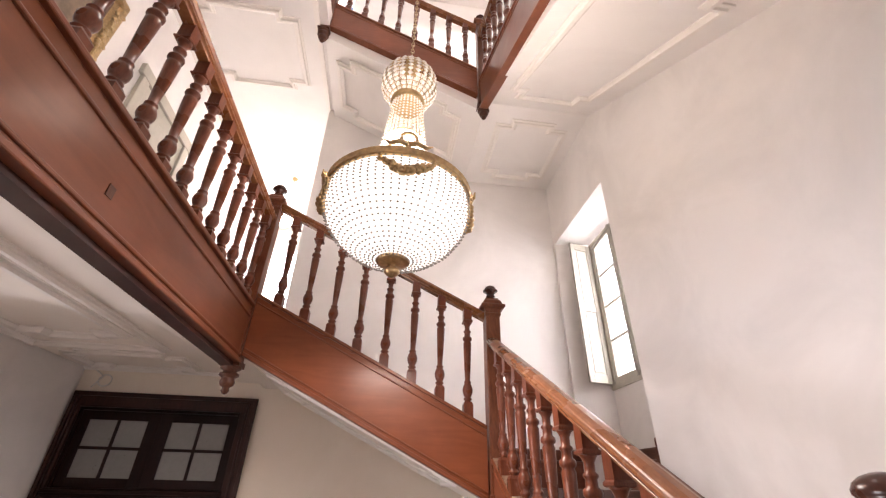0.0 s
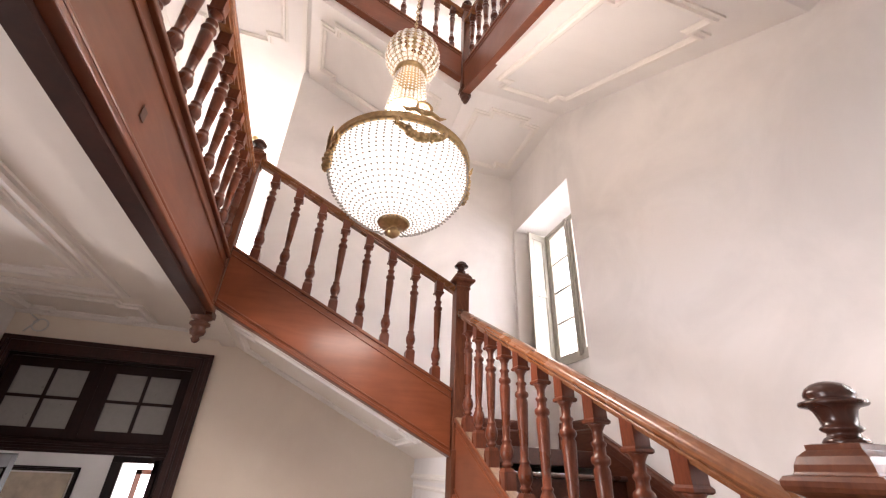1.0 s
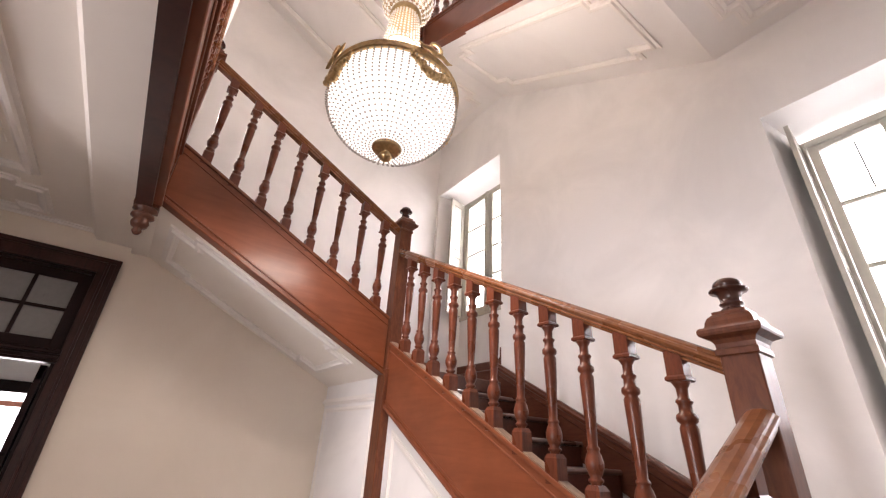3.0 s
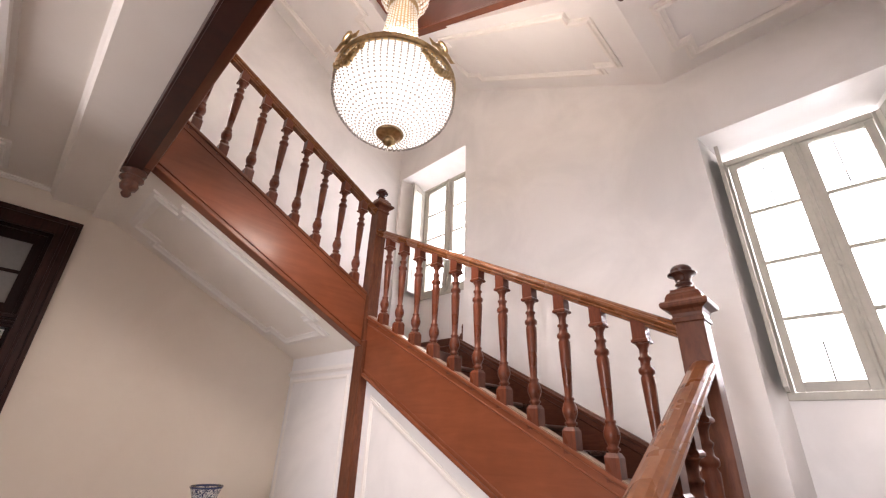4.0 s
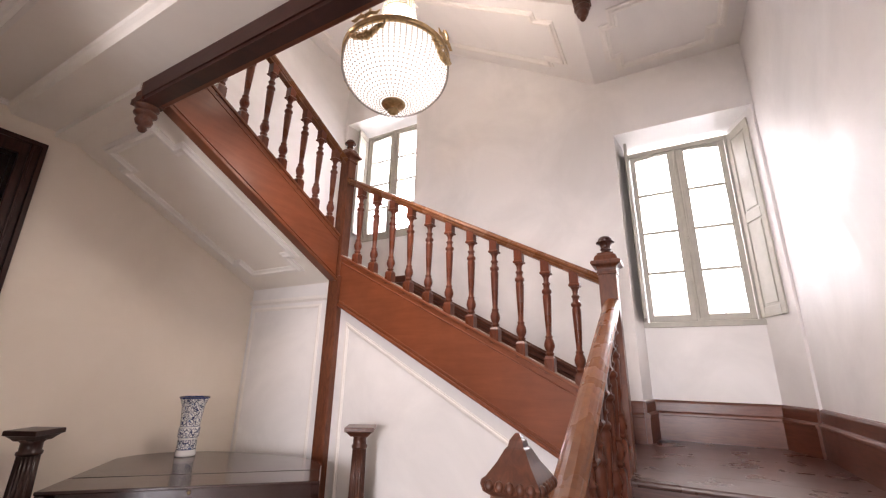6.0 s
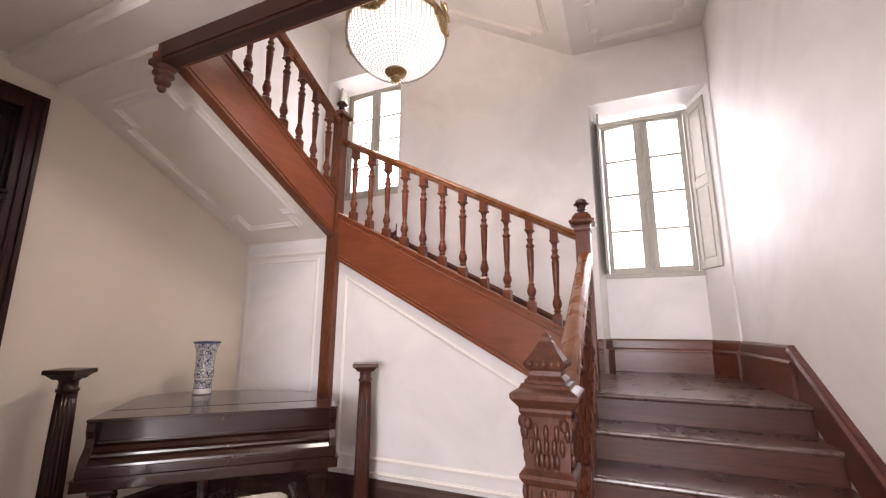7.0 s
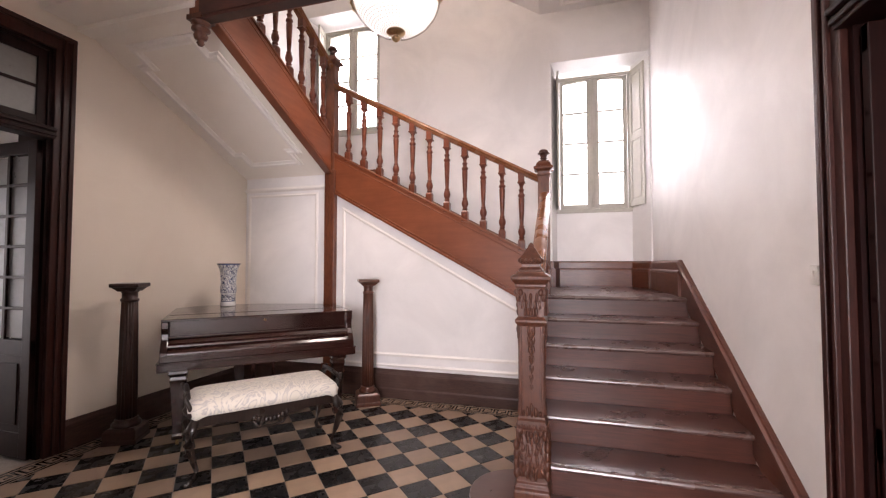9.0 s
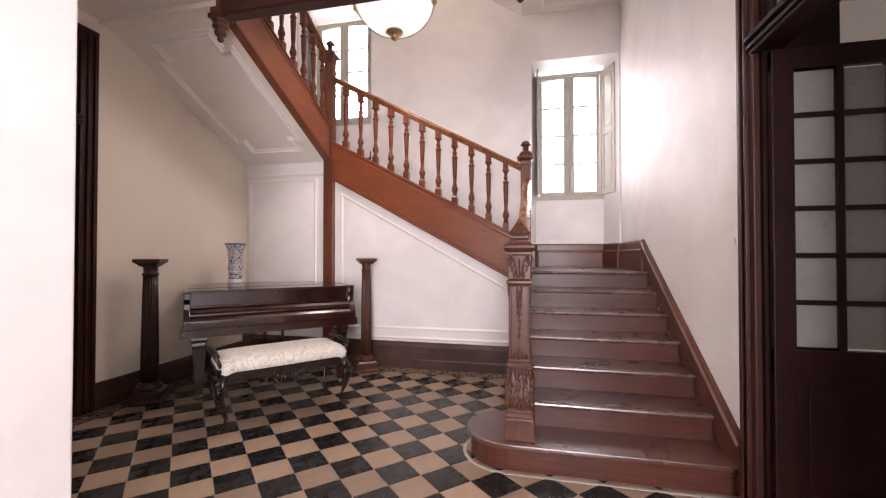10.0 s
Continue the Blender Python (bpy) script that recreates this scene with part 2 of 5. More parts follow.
# ---- mesh helpers ----
class Geo:
    """Collects faces of one mesh."""

    def __init__(self):
        self.v, self.f, self.s = [], [], []

    def add(self, verts, faces, smooth=False):
        k = len(self.v)
        self.v += [tuple(p) for p in verts]
        self.f += [tuple(i + k for i in f) for f in faces]
        self.s += [smooth] * len(faces)
        return self

    def box(self, x0, x1, y0, y1, z0, z1, m=None):
        p = [Vector((x, y, z)) for z in (z0, z1) for y in (y0, y1) for x in (x0, x1)]
        if m:
            p = [m @ q for q in p]
        return self.add(p, [(0, 1, 3, 2), (4, 6, 7, 5), (0, 4, 5, 1), (2, 3, 7, 6), (0, 2, 6, 4), (1, 5, 7, 3)])

    def prism(self, poly, axis, a, b, m=None):
        """A polygon in the two other axes (in x, y, z order), drawn out along axis from a to b."""
        def at(p, h):
            q = {"x": (h, p[0], p[1]), "y": (p[0], h, p[1]), "z": (p[0], p[1], h)}[axis]
            return m @ Vector(q) if m else q
        n = len(poly)
        return self.add([at(p, a) for p in poly] + [at(p, b) for p in poly],
                        [tuple(range(n)), tuple(range(2 * n - 1, n - 1, -1))] + [(i, (i + 1) % n, n + (i + 1) % n, n + i) for i in range(n)])

    def loft(self, rings, smooth=True, caps=True):
        n = len(rings[0])
        v = [p for r in rings for p in r]
        f = [(k * n + i, k * n + (i + 1) % n, (k + 1) * n + (i + 1) % n, (k + 1) * n + i) for k in range(len(rings) - 1) for i in range(n)]
        self.add(v, f, smooth)
        if caps:
            k = len(self.v) - len(v)
            self.f += [tuple(range(k, k + n)), tuple(range(len(self.v) - n, len(self.v)))]
            self.s += [False, False]
        return self

    def lathe(self, profile, x=0.0, y=0.0, z=0.0, n=16, flute=0.0):
        rings = []
        for r, h in profile:
            ring = []
            for i in range(n):
                a = 2 * math.pi * i / n
                q = r * (1 - flute * abs(math.sin(9 * a)) ** 0.6) if flute else r
                ring.append((x + q * math.cos(a), y + q * math.sin(a), z + h))
            rings.append(ring)
        return self.loft(rings)

    def sweep(self, section, p0, p1, side, smooth=False):
        """A section of (across, up) drawn from p0 to p1; both ends are cut upright."""
        s = Vector(side)
        return self.loft([[Vector(p) + s * a + Vector((0, 0, b)) for a, b in section] for p in (p0, p1)], smooth)

    def tube(self, path, r, n=8):
        pts = [Vector(p) for p in path]
        rings = []
        for i, p in enumerate(pts):
            d = (pts[min(i + 1, len(pts) - 1)] - pts[max(i - 1, 0)]).normalized()
            a = d.orthogonal().normalized() if abs(d.z) > 0.99 else d.cross(Vector((0, 0, 1))).normalized()
            b = d.cross(a).normalized()
            q = r[i] if isinstance(r, (list, tuple)) else r
            rings.append([p + (a * math.cos(t) + b * math.sin(t)) * q for t in (2 * math.pi * k / n for k in range(n))])
        return self.loft(rings)

    def blob(self, c, r, m=None, n=8, k=5):
        """A rounded lump with three radii."""
        rings = []
        for j in range(k + 1):
            t = math.pi * (0.04 + 0.92 * j / k)
            ring = [Vector((r[0] * math.sin(t) * math.cos(a), r[1] * math.sin(t) * math.sin(a), -r[2] * math.cos(t))) for a in (2 * math.pi * i / n for i in range(n))]
            rings.append([Vector(c) + ((m @ p) if m else p) for p in ring])
        return self.loft(rings)

    def trim(self, pts, o, u, v, n, w, h, closed=True):
        """A moulding of two steps along a line in the plane at o, spanned by u and v."""
        o, u, v, n = Vector(o), Vector(u).normalized(), Vector(v).normalized(), Vector(n).normalized()
        P = [Vector((a, b)) for a, b in pts]
        c = len(P)
        rings = []
        for i in range(c):
            a, b, d = P[i - 1], P[i], P[(i + 1) % c]
            if not closed and i == 0:
                e = (d - b).normalized()
                t, k = Vector((-e.y, e.x)), 1.0
            elif not closed and i == c - 1:
                e = (b - a).normalized()
                t, k = Vector((-e.y, e.x)), 1.0
            else:
                e, g = (b - a).normalized(), (d - b).normalized()
                n1, n2 = Vector((-e.y, e.x)), Vector((-g.y, g.x))
                t = (n1 + n2).normalized()
                k = 1 / max(t.dot(n1), 0.3)
            rings.append([o + u * (b.x + t.x * k * s) + v * (b.y + t.y * k * s) + n * q for s, q in ((-w, -0.004), (-w, h * 0.4), (-w * 0.45, h * 0.5), (-w * 0.3, h), (w * 0.3, h), (w * 0.5, h * 0.6), (w, h * 0.3), (w, -0.004))])
        if closed:
            rings.append(rings[0])
        return self.loft(rings, False, not closed)


def finish(g, name, mat):
    me = bpy.data.meshes.new(name)
    me.from_pydata(g.v, [], g.f)
    me.polygons.foreach_set("use_smooth", g.s)
    bm = bmesh.new()
    bm.from_mesh(me)
    bmesh.ops.recalc_face_normals(bm, faces=bm.faces)
    bm.to_mesh(me)
    bm.free()
    me.materials.append(mat)
    return me


def soften(ob, w, seg=2):
    md = ob.modifiers.new("bevel", "BEVEL")
    md.width, md.segments, md.limit_method, md.angle_limit = w, seg, "ANGLE", radians(35)
    return ob


def under(ob, parent):
    ob.parent = parent
    ob.matrix_parent_inverse = world_of(parent).inverted()
    return ob


def world_of(ob):
    m = ob.matrix_basis.copy()
    return world_of(ob.parent) @ ob.matrix_parent_inverse @ m if ob.parent else m


def part(name, g, mat, parent=None, label="", bevel=0.0):
    """One mesh, as a thing of the setting or as a part of parent."""
    ob = new(name, finish(g, name, mat) if isinstance(g, Geo) else g)
    if bevel:
        soften(ob, bevel)
    if parent:
        under(ob, parent)
    return tagged(ob, label)


def thing(name, at, label, category, group="", kind=""):
    ob = new(name)
    ob.empty_display_size = 0.1
    ob.location = at
    return tagged(ob, label, category, group, kind)


def placed(name, mesh, at, parent, turn=0.0):
    """A mesh that is shared with its like, as a part of parent."""
    ob = new(name, mesh)
    ob.matrix_basis = pose(*at, 0, 0, turn)
    return under(ob, parent)


def structure(name, g, mat, label, category, bevel=0.0):
    return tagged(part(name, g, mat, None, label, bevel), label, category, "", "structure")


# ---- the plan ----
XW, YL, YR = 2.30, 4.74, -0.46            # inner faces: window wall, far wall, wall by the first flight
XS, YS, XG = 1.06, 3.45, -0.92            # middles of the strings: second flight, third flight, gallery
YF = 0.83                                 # middle of the first flight's outer string
Z1, Z2, Z3, STOREY = 1.26, 2.80, 3.97, 4.12
XC = -2.72                                # cross wall


def notched(x0, x1, y0, y1, c):
    """A panel outline with stepped corners."""
    return [(x0 + 2 * c, y0), (x1 - 2 * c, y0), (x1 - 2 * c, y0 + c), (x1, y0 + c), (x1, y0 + c), (x1, y1 - c), (x1 - 2 * c, y1 - c), (x1 - 2 * c, y1), (x0 + 2 * c, y1), (x0 + 2 * c, y1 - c), (x0, y1 - c), (x0, y0 + c), (x0 + 2 * c, y0 + c)]


def clean(pts):
    out = []
    for p in pts:
        if not out or abs(p[0] - out[-1][0]) + abs(p[1] - out[-1][1]) > 1e-6:
            out.append(p)
    return out


# ---- walls ----
def window_wall():
    g = Geo()
    top = 11.0
    n2, n1 = (-0.44, 0.79), (3.37, 4.69)
    for y0, y1 in ((-0.9, n2[0]), (n2[1], n1[0]), (n1[1], 5.1)):
        g.box(XW, 3.0, y0, y1, -0.1, top)
    for (y0, y1), z0, zs, zt in ((n2, Z1, 2.31, 4.36), (n1, Z2, 3.76, 5.64)):
        g.box(XW, 3.0, y0, y1, -0.1, z0 - 0.02)
        g.box(2.74, 2.98, y0, y1, z0 - 0.02, zs)
        g.box(XW, 3.0, y0, y1, zt, top)
        # splayed reveals
        g.prism([(XW + 0.001, y1), (2.98, y1), (2.98, y1 - 0.07), (2.74, y1 - 0.06)], "z", z0 - 0.02, zt)
        g.prism([(XW + 0.001, y0), (2.98, y0), (2.98, y0 + 0.16), (2.74, y0 + 0.15)], "z", z0 - 0.02, zt)
    return structure("wall_east", g, WALL, "white painted plaster wall with two deep window niches", "wall")


window_wall()
g = Geo()                                  # far wall with the double door
DX0, DX1, DZ = -2.62, -1.15, 3.385
g.box(-2.95, DX0, YL, YL + 0.35, -0.1, 3.97)
g.prism([(DX1, -0.1), (3.0, -0.1), (3.0, 2.7), (1.1, 2.75), (-0.9, 3.72), (-0.9, 3.97), (DX1, 3.97)], "y", YL, YL + 0.35)
g.box(DX0, DX1, YL, YL + 0.35, DZ, 3.97)
structure("wall_north", g, CREAM, "cream plaster wall under the stairs", "wall")
g = Geo()
g.box(-0.98, 3.0, YL, YL + 0.35, 3.97, 11.0)
g.prism([(3.0, 2.7), (1.1, 2.75), (-0.9, 3.72), (-0.9, 3.97), (3.0, 3.97)], "y", YL, YL + 0.35)
structure("wall_north_upper", g, WALL, "white plaster wall beside the upper flights", "wall")
g = Geo()                                  # wall along the first flight, with the glazed door
RX0, RX1, RZ = -2.90, -1.485, 3.385
g.box(RX1, 3.0, YR - 0.35, YR, -0.1, 11.0)
g.box(-7.8, RX0, YR - 0.35, YR, -0.1, 11.0)
g.box(RX0, RX1, YR - 0.35, YR, RZ, 11.0)
structure("wall_south", g, WALL, "white painted plaster wall rising beside the first flight", "wall")
g = Geo()                                  # cross wall between the stair hall and the entrance
g.box(XC - 0.62, XC, 2.55, YL, -0.1, 3.75)
g.box(XC - 0.62, XC, YR, 2.55, 3.60, 3.75)
structure("wall_cross", g, WALL, "white plaster wall beside the wide hall opening", "wall", 0.012)
g = Geo()                                  # entrance hall round the end of the walk
g.box(-7.8, XC - 0.62, 4.0, 4.3, -0.1, 3.75)
g.box(-7.8, -7.5, 1.0, 4.0, -0.1, 3.75)
g.box(-7.8, -7.5, YR, 1.0, 3.1, 3.75)
structure("wall_west", g, WALL, "plain white plaster walls of the entrance", "wall")
g = Geo()                                  # upper landing walls
g.box(XC - 0.25, XC, YR, 8.6, 3.97, 11.0)
g.box(XC, -2.5, 8.4, 8.6, 3.97, 7.75)
g.box(-1.2, -0.98, 8.4, 8.6, 3.97, 7.75)
g.box(-2.5, -1.2, 8.4, 8.6, 7.2, 7.75)
g.box(-0.98, -0.78, YL + 0.35, 8.6, 3.97, 7.75)
structure("wall_gallery", g, WALL, "white plaster walls of the upper corridor", "wall")
g = Geo()                                  # rooms behind the two doors
g.box(-4.6, -4.4, YL + 0.35, 9.6, -0.1, 3.75)
g.box(0.4, 0.6, YL + 0.35, 9.6, -0.1, 3.75)
g.box(-4.6, -2.44, 8.0, 8.2, -0.1, 3.75)
g.box(-1.62, 0.6, 8.0, 8.2, -0.1, 3.75)
g.box(-2.44, -1.62, 8.0, 8.2, 2.54, 3.75)
g.box(-5.0, 0.6, -4.2, -4.0, -0.1, 3.75)
g.box(-5.0, -4.8, -4.2, YR - 0.35, -0.1, 3.75)
g.box(0.4, 0.6, -4.2, YR - 0.35, -0.1, 3.75)
structure("wall_rooms", g, WALL, "plain white walls of the neighbouring rooms", "wall")

# ---- floors and ceilings ----
g = Geo()
g.box(-7.8, 3.0, -4.2, 9.7, -0.2, -0.006)
structure("floor", g, GROUT, "grouted bed of the chequered tile floor", "floor")
g = Geo()
g.box(XC, -0.99, YR, 8.6, 3.74, 3.96)
g.box(-0.99, -0.86, YS, YL, 3.62, 3.96)
g.box(-1.26, -0.99, YR, YL, 3.665, 3.75)
g.prism([(-1.26, 3.75), (-1.26, 3.665), (-1.275, 3.69), (-1.295, 3.71), (-1.30, 3.75)], "y", YR, YL)
g.box(-7.8, XC, YR, 4.3, 3.74, 3.96)
g.box(-5.0, 0.6, -4.2, YR - 0.35, 3.74, 3.96)
g.box(-4.6, 0.6, YL + 0.35, 9.7, 3.74, 3.9)
structure("ceiling", g, LOW_CEIL, "white plaster ceiling under the gallery", "ceiling")
g = Geo()
g.box(XC, -0.86, YR, 8.6, 7.70, 7.95)
g.box(XC, 3.0, -0.9, 5.1, 11.0, 11.2)
structure("ceiling_upper", g, CEIL, "white plaster ceiling over the gallery", "ceiling")


def soffit(name, poly, y0, y1, axis, label, paint=CEIL):
    g = Geo()
    g.prism(poly, axis, y0, y1)
    return structure(name, g, paint, label, "ceiling")


# sloping undersides of the flights, white
soffit("soffit_flight_three", [(1.09, 2.70), (1.09, 2.86), (-0.88, 3.80), (-0.88, 3.64)], YS + 0.03, YL, "y", "white sloping plaster soffit under the third flight", LOW_CEIL)
soffit("soffit_upper_two", [(0.93, 5.07), (3.33, 6.60), (YL, 6.60), (YL, 6.80), (3.33, 6.80), (0.93, 5.30), (YR, 5.30), (YR, 5.07)], XS + 0.02, XW, "x", "white plaster soffit of the upper flight and landings")
soffit("soffit_upper_three", [(1.08, 6.62), (1.08, 6.82), (-0.90, 7.80), (-0.90, 7.60)], YS + 0.03, YL, "y", "white sloping plaster soffit under the upper flight")
soffit("soffit_upper_one", [(1.08, 5.09), (1.08, 5.28), (-0.85, 4.10), (-0.85, 3.78)], YR, YF, "y", "white sloping plaster soffit beside the gallery")

# stucco panel mouldings
g = Geo()
DOWN = ((0, 0, 3.742), (1, 0, 0), (0, 1, 0), (0, 0, -1))
g.trim(clean(notched(-2.50, -1.76, 1.10, 3.58, 0.085)), *DOWN, 0.05, 0.042)
g.trim([(-2.62, 0.82), (-1.63, 0.82), (-1.63, 3.86), (-2.62, 3.86)], *DOWN, 0.045, 0.04)
g.trim(clean(notched(-2.55, -1.60, 4.08, 4.62, 0.075)), *DOWN, 0.04, 0.036)
g.trim([(XC, YL - 0.02), (-0.95, YL - 0.02)], (0, 0, 3.742), (1, 0, 0), (0, 1, 0), (0, 0, -1), 0.03, 0.03, False)
d3 = Vector((-1.97, 0, 0.94)).normalized()
g.trim(clean(notched(0.3, 2.0, -1.08, -0.2, 0.1)), (1.09, YL, 2.70), d3, (0, 1, 0), (-0.43, 0, -0.9), 0.045, 0.036)
g.trim(clean(notched(0.3, 2.0, -1.08, -0.2, 0.1)), (1.08, YL, 6.62), d3, (0, 1, 0), (-0.43, 0, -0.9), 0.045, 0.036)
d2 = Vector((0, 2.4, 1.53)).normalized()
g.trim(clean(notched(0.32, 2.5, 0.2, 1.0, 0.1)), (XS, 0.93, 5.07), d2, (1, 0, 0), (0, 0.53, -0.85), 0.042, 0.034)
g.trim(clean(notched(1.3, 2.12, -0.28, 0.72, 0.09)), (0, 0, 5.07), (1, 0, 0), (0, 1, 0), (0, 0, -1), 0.042, 0.034)
g.trim(clean(notched(1.3, 2.12, 3.55, 4.55, 0.09)), (0, 0, 6.60), (1, 0, 0), (0, 1, 0), (0, 0, -1), 0.042, 0.034)
for y0, y1 in ((0.2, 1.9), (2.2, 3.1), (3.3, 4.4)):
    g.trim(clean(notched(-2.45, -1.25, y0, y1, 0.1)), (0, 0, 7.702), (1, 0, 0), (0, 1, 0), (0, 0, -1), 0.045, 0.036)
g.box(-1.02, -0.96, YR, YL, 7.66, 7.70)
structure("trim", g, MOULD, "white stucco panel mouldings with stepped corners", "moulding")

# ---- wall under the second flight and landing ----
def f2(y, z0=0.0):
    return 2.26 + 0.53 * (y - 2.10) + z0


def f3(x, z0=0.0):
    return 3.62 - 0.495 * (x - 0.08) + z0


def f1(x, z0=0.0):
    return 0.18 + 0.537 * (x + 1.24) + z0


def b2(y):
    return 1.77 + 0.55 * (y - 2.13)


def b3(x):
    return 3.16 - 0.487 * (x - 0.08)


g = Geo()
g.prism([(YF, -0.05), (YL, -0.05), (YL, 2.79), (3.50, 2.79), (3.46, b2(3.4) + 0.05), (YF, b2(YF) + 0.05)], "x", 1.07, 1.2)
structure("wall_spandrel", g, WALL, "white plaster wall closing the space under the stairs", "wall")
g = Geo()
o = (1.07, 0, 0)
g.trim([(3.27, 0.5), (3.27, 2.255), (0.95, 0.955), (0.95, 0.5)], o, (0, 1, 0), (0, 0, 1), (-1, 0, 0), 0.022, 0.014)
g.trim([(4.68, 0.5), (4.68, 2.47), (3.66, 2.47), (3.66, 0.5)], o, (0, 1, 0), (0, 0, 1), (-1, 0, 0), 0.02, 0.012)
g.trim([(YL, 2.55), (3.54, 2.55)], o, (0, 1, 0), (0, 0, 1), (-1, 0, 0), 0.03, 0.03, False)
g.trim([(3.32, 0.375), (0.9, 0.375)], o, (0, 1, 0), (0, 0, 1), (-1, 0, 0), 0.02, 0.014, False)
structure("trim", g, MOULD, "white panel mouldings on the wall under the stairs", "moulding")


# ---- skirtings ----
LANDING_SECTION = [(0, 0), (0.040, 0), (0.040, 0.215), (0.046, 0.222), (0.046, 0.238), (0.036, 0.250), (0.022, 0.256), (0.022, 0.335), (0.016, 0.350), (0, 0.356)]
SKIRT_SECTION = [(0, 0), (0.032, 0), (0.032, 0.10), (0.026, 0.12), (0.026, 0.27), (0.014, 0.30), (0.010, 0.33), (0, 0.33)]


def skirting(name, p0, p1, side, label, mat=SKIRT, k=1.0, section=None):
    g = Geo()
    g.sweep([(a, b * k) for a, b in section or SKIRT_SECTION], p0, p1, side)
    return structure(name, g, mat, label, "skirting")


skirting("baseboard", (1.07, 0.95, 0), (1.07, YL, 0), (-1, 0, 0), "dark worn wooden skirting under the stairs")
skirting("baseboard", (DX1 + 0.12, YL, 0), (1.04, YL, 0), (0, -1, 0), "dark wooden skirting along the cream wall", k=0.75)
skirting("baseboard", (XC, 2.55, 0), (XC, YL, 0), (1, 0, 0), "dark wooden skirting of the cross wall", k=0.75)
skirting("baseboard", (XC - 0.62, 2.55, 0), (XC - 0.62, 4.0, 0), (-1, 0, 0), "dark wooden skirting of the entrance", k=0.75)
for p0, p1, s in (((0.98, YR, Z1), (XW, YR, Z1), (0, 1, 0)), ((XW, -0.44, Z1), (2.74, -0.29, Z1), (-0.05, 1, 0)), ((2.74, -0.29, Z1), (2.74, 0.73, Z1), (-1, 0, 0)), ((2.74, 0.73, Z1), (XW, 0.79, Z1), (0, -1, 0)), ((XW, 0.79, Z1), (XW, 0.98, Z1), (-1, 0, 0)),
                  ((XW, 3.37, Z2), (2.74, 3.52, Z2), (0, 1, 0)), ((2.74, 3.52, Z2), (2.74, 4.63, Z2), (-1, 0, 0)), ((1.1, YL, Z2), (XW, YL, Z2), (0, -1, 0))):
    skirting("baseboard", p0, p1, s, "reddish brown wooden skirting of the landing", LANDING_WOOD, 1.0, LANDING_SECTION)
g = Geo()                                  # sloping wall strings
sec = [(0, -0.30), (0.016, -0.30), (0.016, -0.06), (0.022, -0.05), (0.034, -0.045), (0.034, -0.004), (0.05, 0.006), (0.052, 0.032), (0.036, 0.044), (0.03, 0.06), (0, 0.06)]
g.sweep(sec, (-1.30, YR, f1(-1.30) + 0.15), (0.99, YR, f1(0.99) + 0.18), (0, 1, 0))
structure("baseboard", g, BASE, "reddish brown sloping wall string beside the treads", "skirting")
g = Geo()
g.sweep(sec, (XW, 0.95, f2(0.95) - 0.02), (XW, 3.4, f2(3.4) - 0.02), (-1, 0, 0))
structure("baseboard", g, LANDING_WOOD, "brown sloping wall string of the second flight", "skirting")

# ---- flights ----
def nosed(x0, x1, z, t=0.035):
    """The side view of a tread whose rounded nose is at x0."""
    return [(x0 + 0.012, z - t), (x1, z - t), (x1, z), (x0 + 0.012, z), (x0 + 0.003, z - 0.007), (x0, z - t / 2), (x0 + 0.003, z - t + 0.007)]


def step(parent, side, axis, a, b):
    """A tread with its worn nosing; side: mirrors or keeps the side view."""
    x0, x1, z = side[:3]
    k = side[3]
    g = Geo()
    g.prism([(k * p, q) for p, q in ((x0 + 0.045, z - 0.035), (x1, z - 0.035), (x1, z), (x0 + 0.045, z))], axis, a, b)
    tread = part("tread", g, TREAD, parent)
    g = Geo()
    g.prism([(k * p, q) for p, q in nosed(x0, x0 + 0.045, z)], axis, a, b)
    part("nosing", g, NOSE, tread, "worn rounded nosing")


def flight_one():
    top = thing("stair_flight", (-1.1, 0.2, 0), "worn reddish brown wooden stair flight of seven steps", "stairs")
    run, rise = 0.336, 0.18
    x = [-1.24 + run * k for k in range(8)]
    for k in range(1, 7):
        step(top, (x[k], x[k + 1] + 0.02, rise * (k + 1), 1), "y", YR + 0.002, YF - 0.02)
        g = Geo()
        g.box(x[k] + 0.028, x[k] + 0.045, YR + 0.002, YF - 0.02, rise * k - 0.003, rise * (k + 1) - 0.036)
        part("riser", g, RISER, top)
    # curtail step with its rounded end
    def outline(e):
        cx, cy, r = -0.93, 0.93, 0.30
        pts = [(-1.24 - e, YR + 0.002), (-1.24 - e, cy - 0.02)]
        for i in range(15):
            a = math.pi + (-math.pi) * i / 14
            pts.append((cx + (r + e) * 1.03 * math.cos(a), cy + (r + e) * math.sin(a)))
        return pts + [(x[1] + 0.05, YF), (x[1] + 0.05, YR + 0.002)]
    g = Geo()
    g.prism(outline(0.0), "z", 0.145, 0.18)
    part("tread", g, TREAD, top, "rounded curtail tread", 0.008)
    g = Geo()
    g.prism(outline(-0.028), "z", 0.0, 0.146)
    part("riser", g, RISER, top, "curved riser of the curtail step")
    g = Geo()
    g.prism([(-1.0, 0.1), (1.02, 1.2), (1.02, f1(1.02) + 0.03), (-1.0, f1(-1.0) + 0.05)], "y", YF - 0.03, YF + 0.03)
    part("string", g, STRING, top, "reddish brown outer string", 0.006)
    g = Geo()
    g.prism([(0.9, 0.0), (1.05, 0.0), (1.05, 1.2), (-0.9, 0.12), (-0.9, 0.0)], "y", YF - 0.025, YF + 0.025)
    part("side_panel", g, STRING, top)
    return top


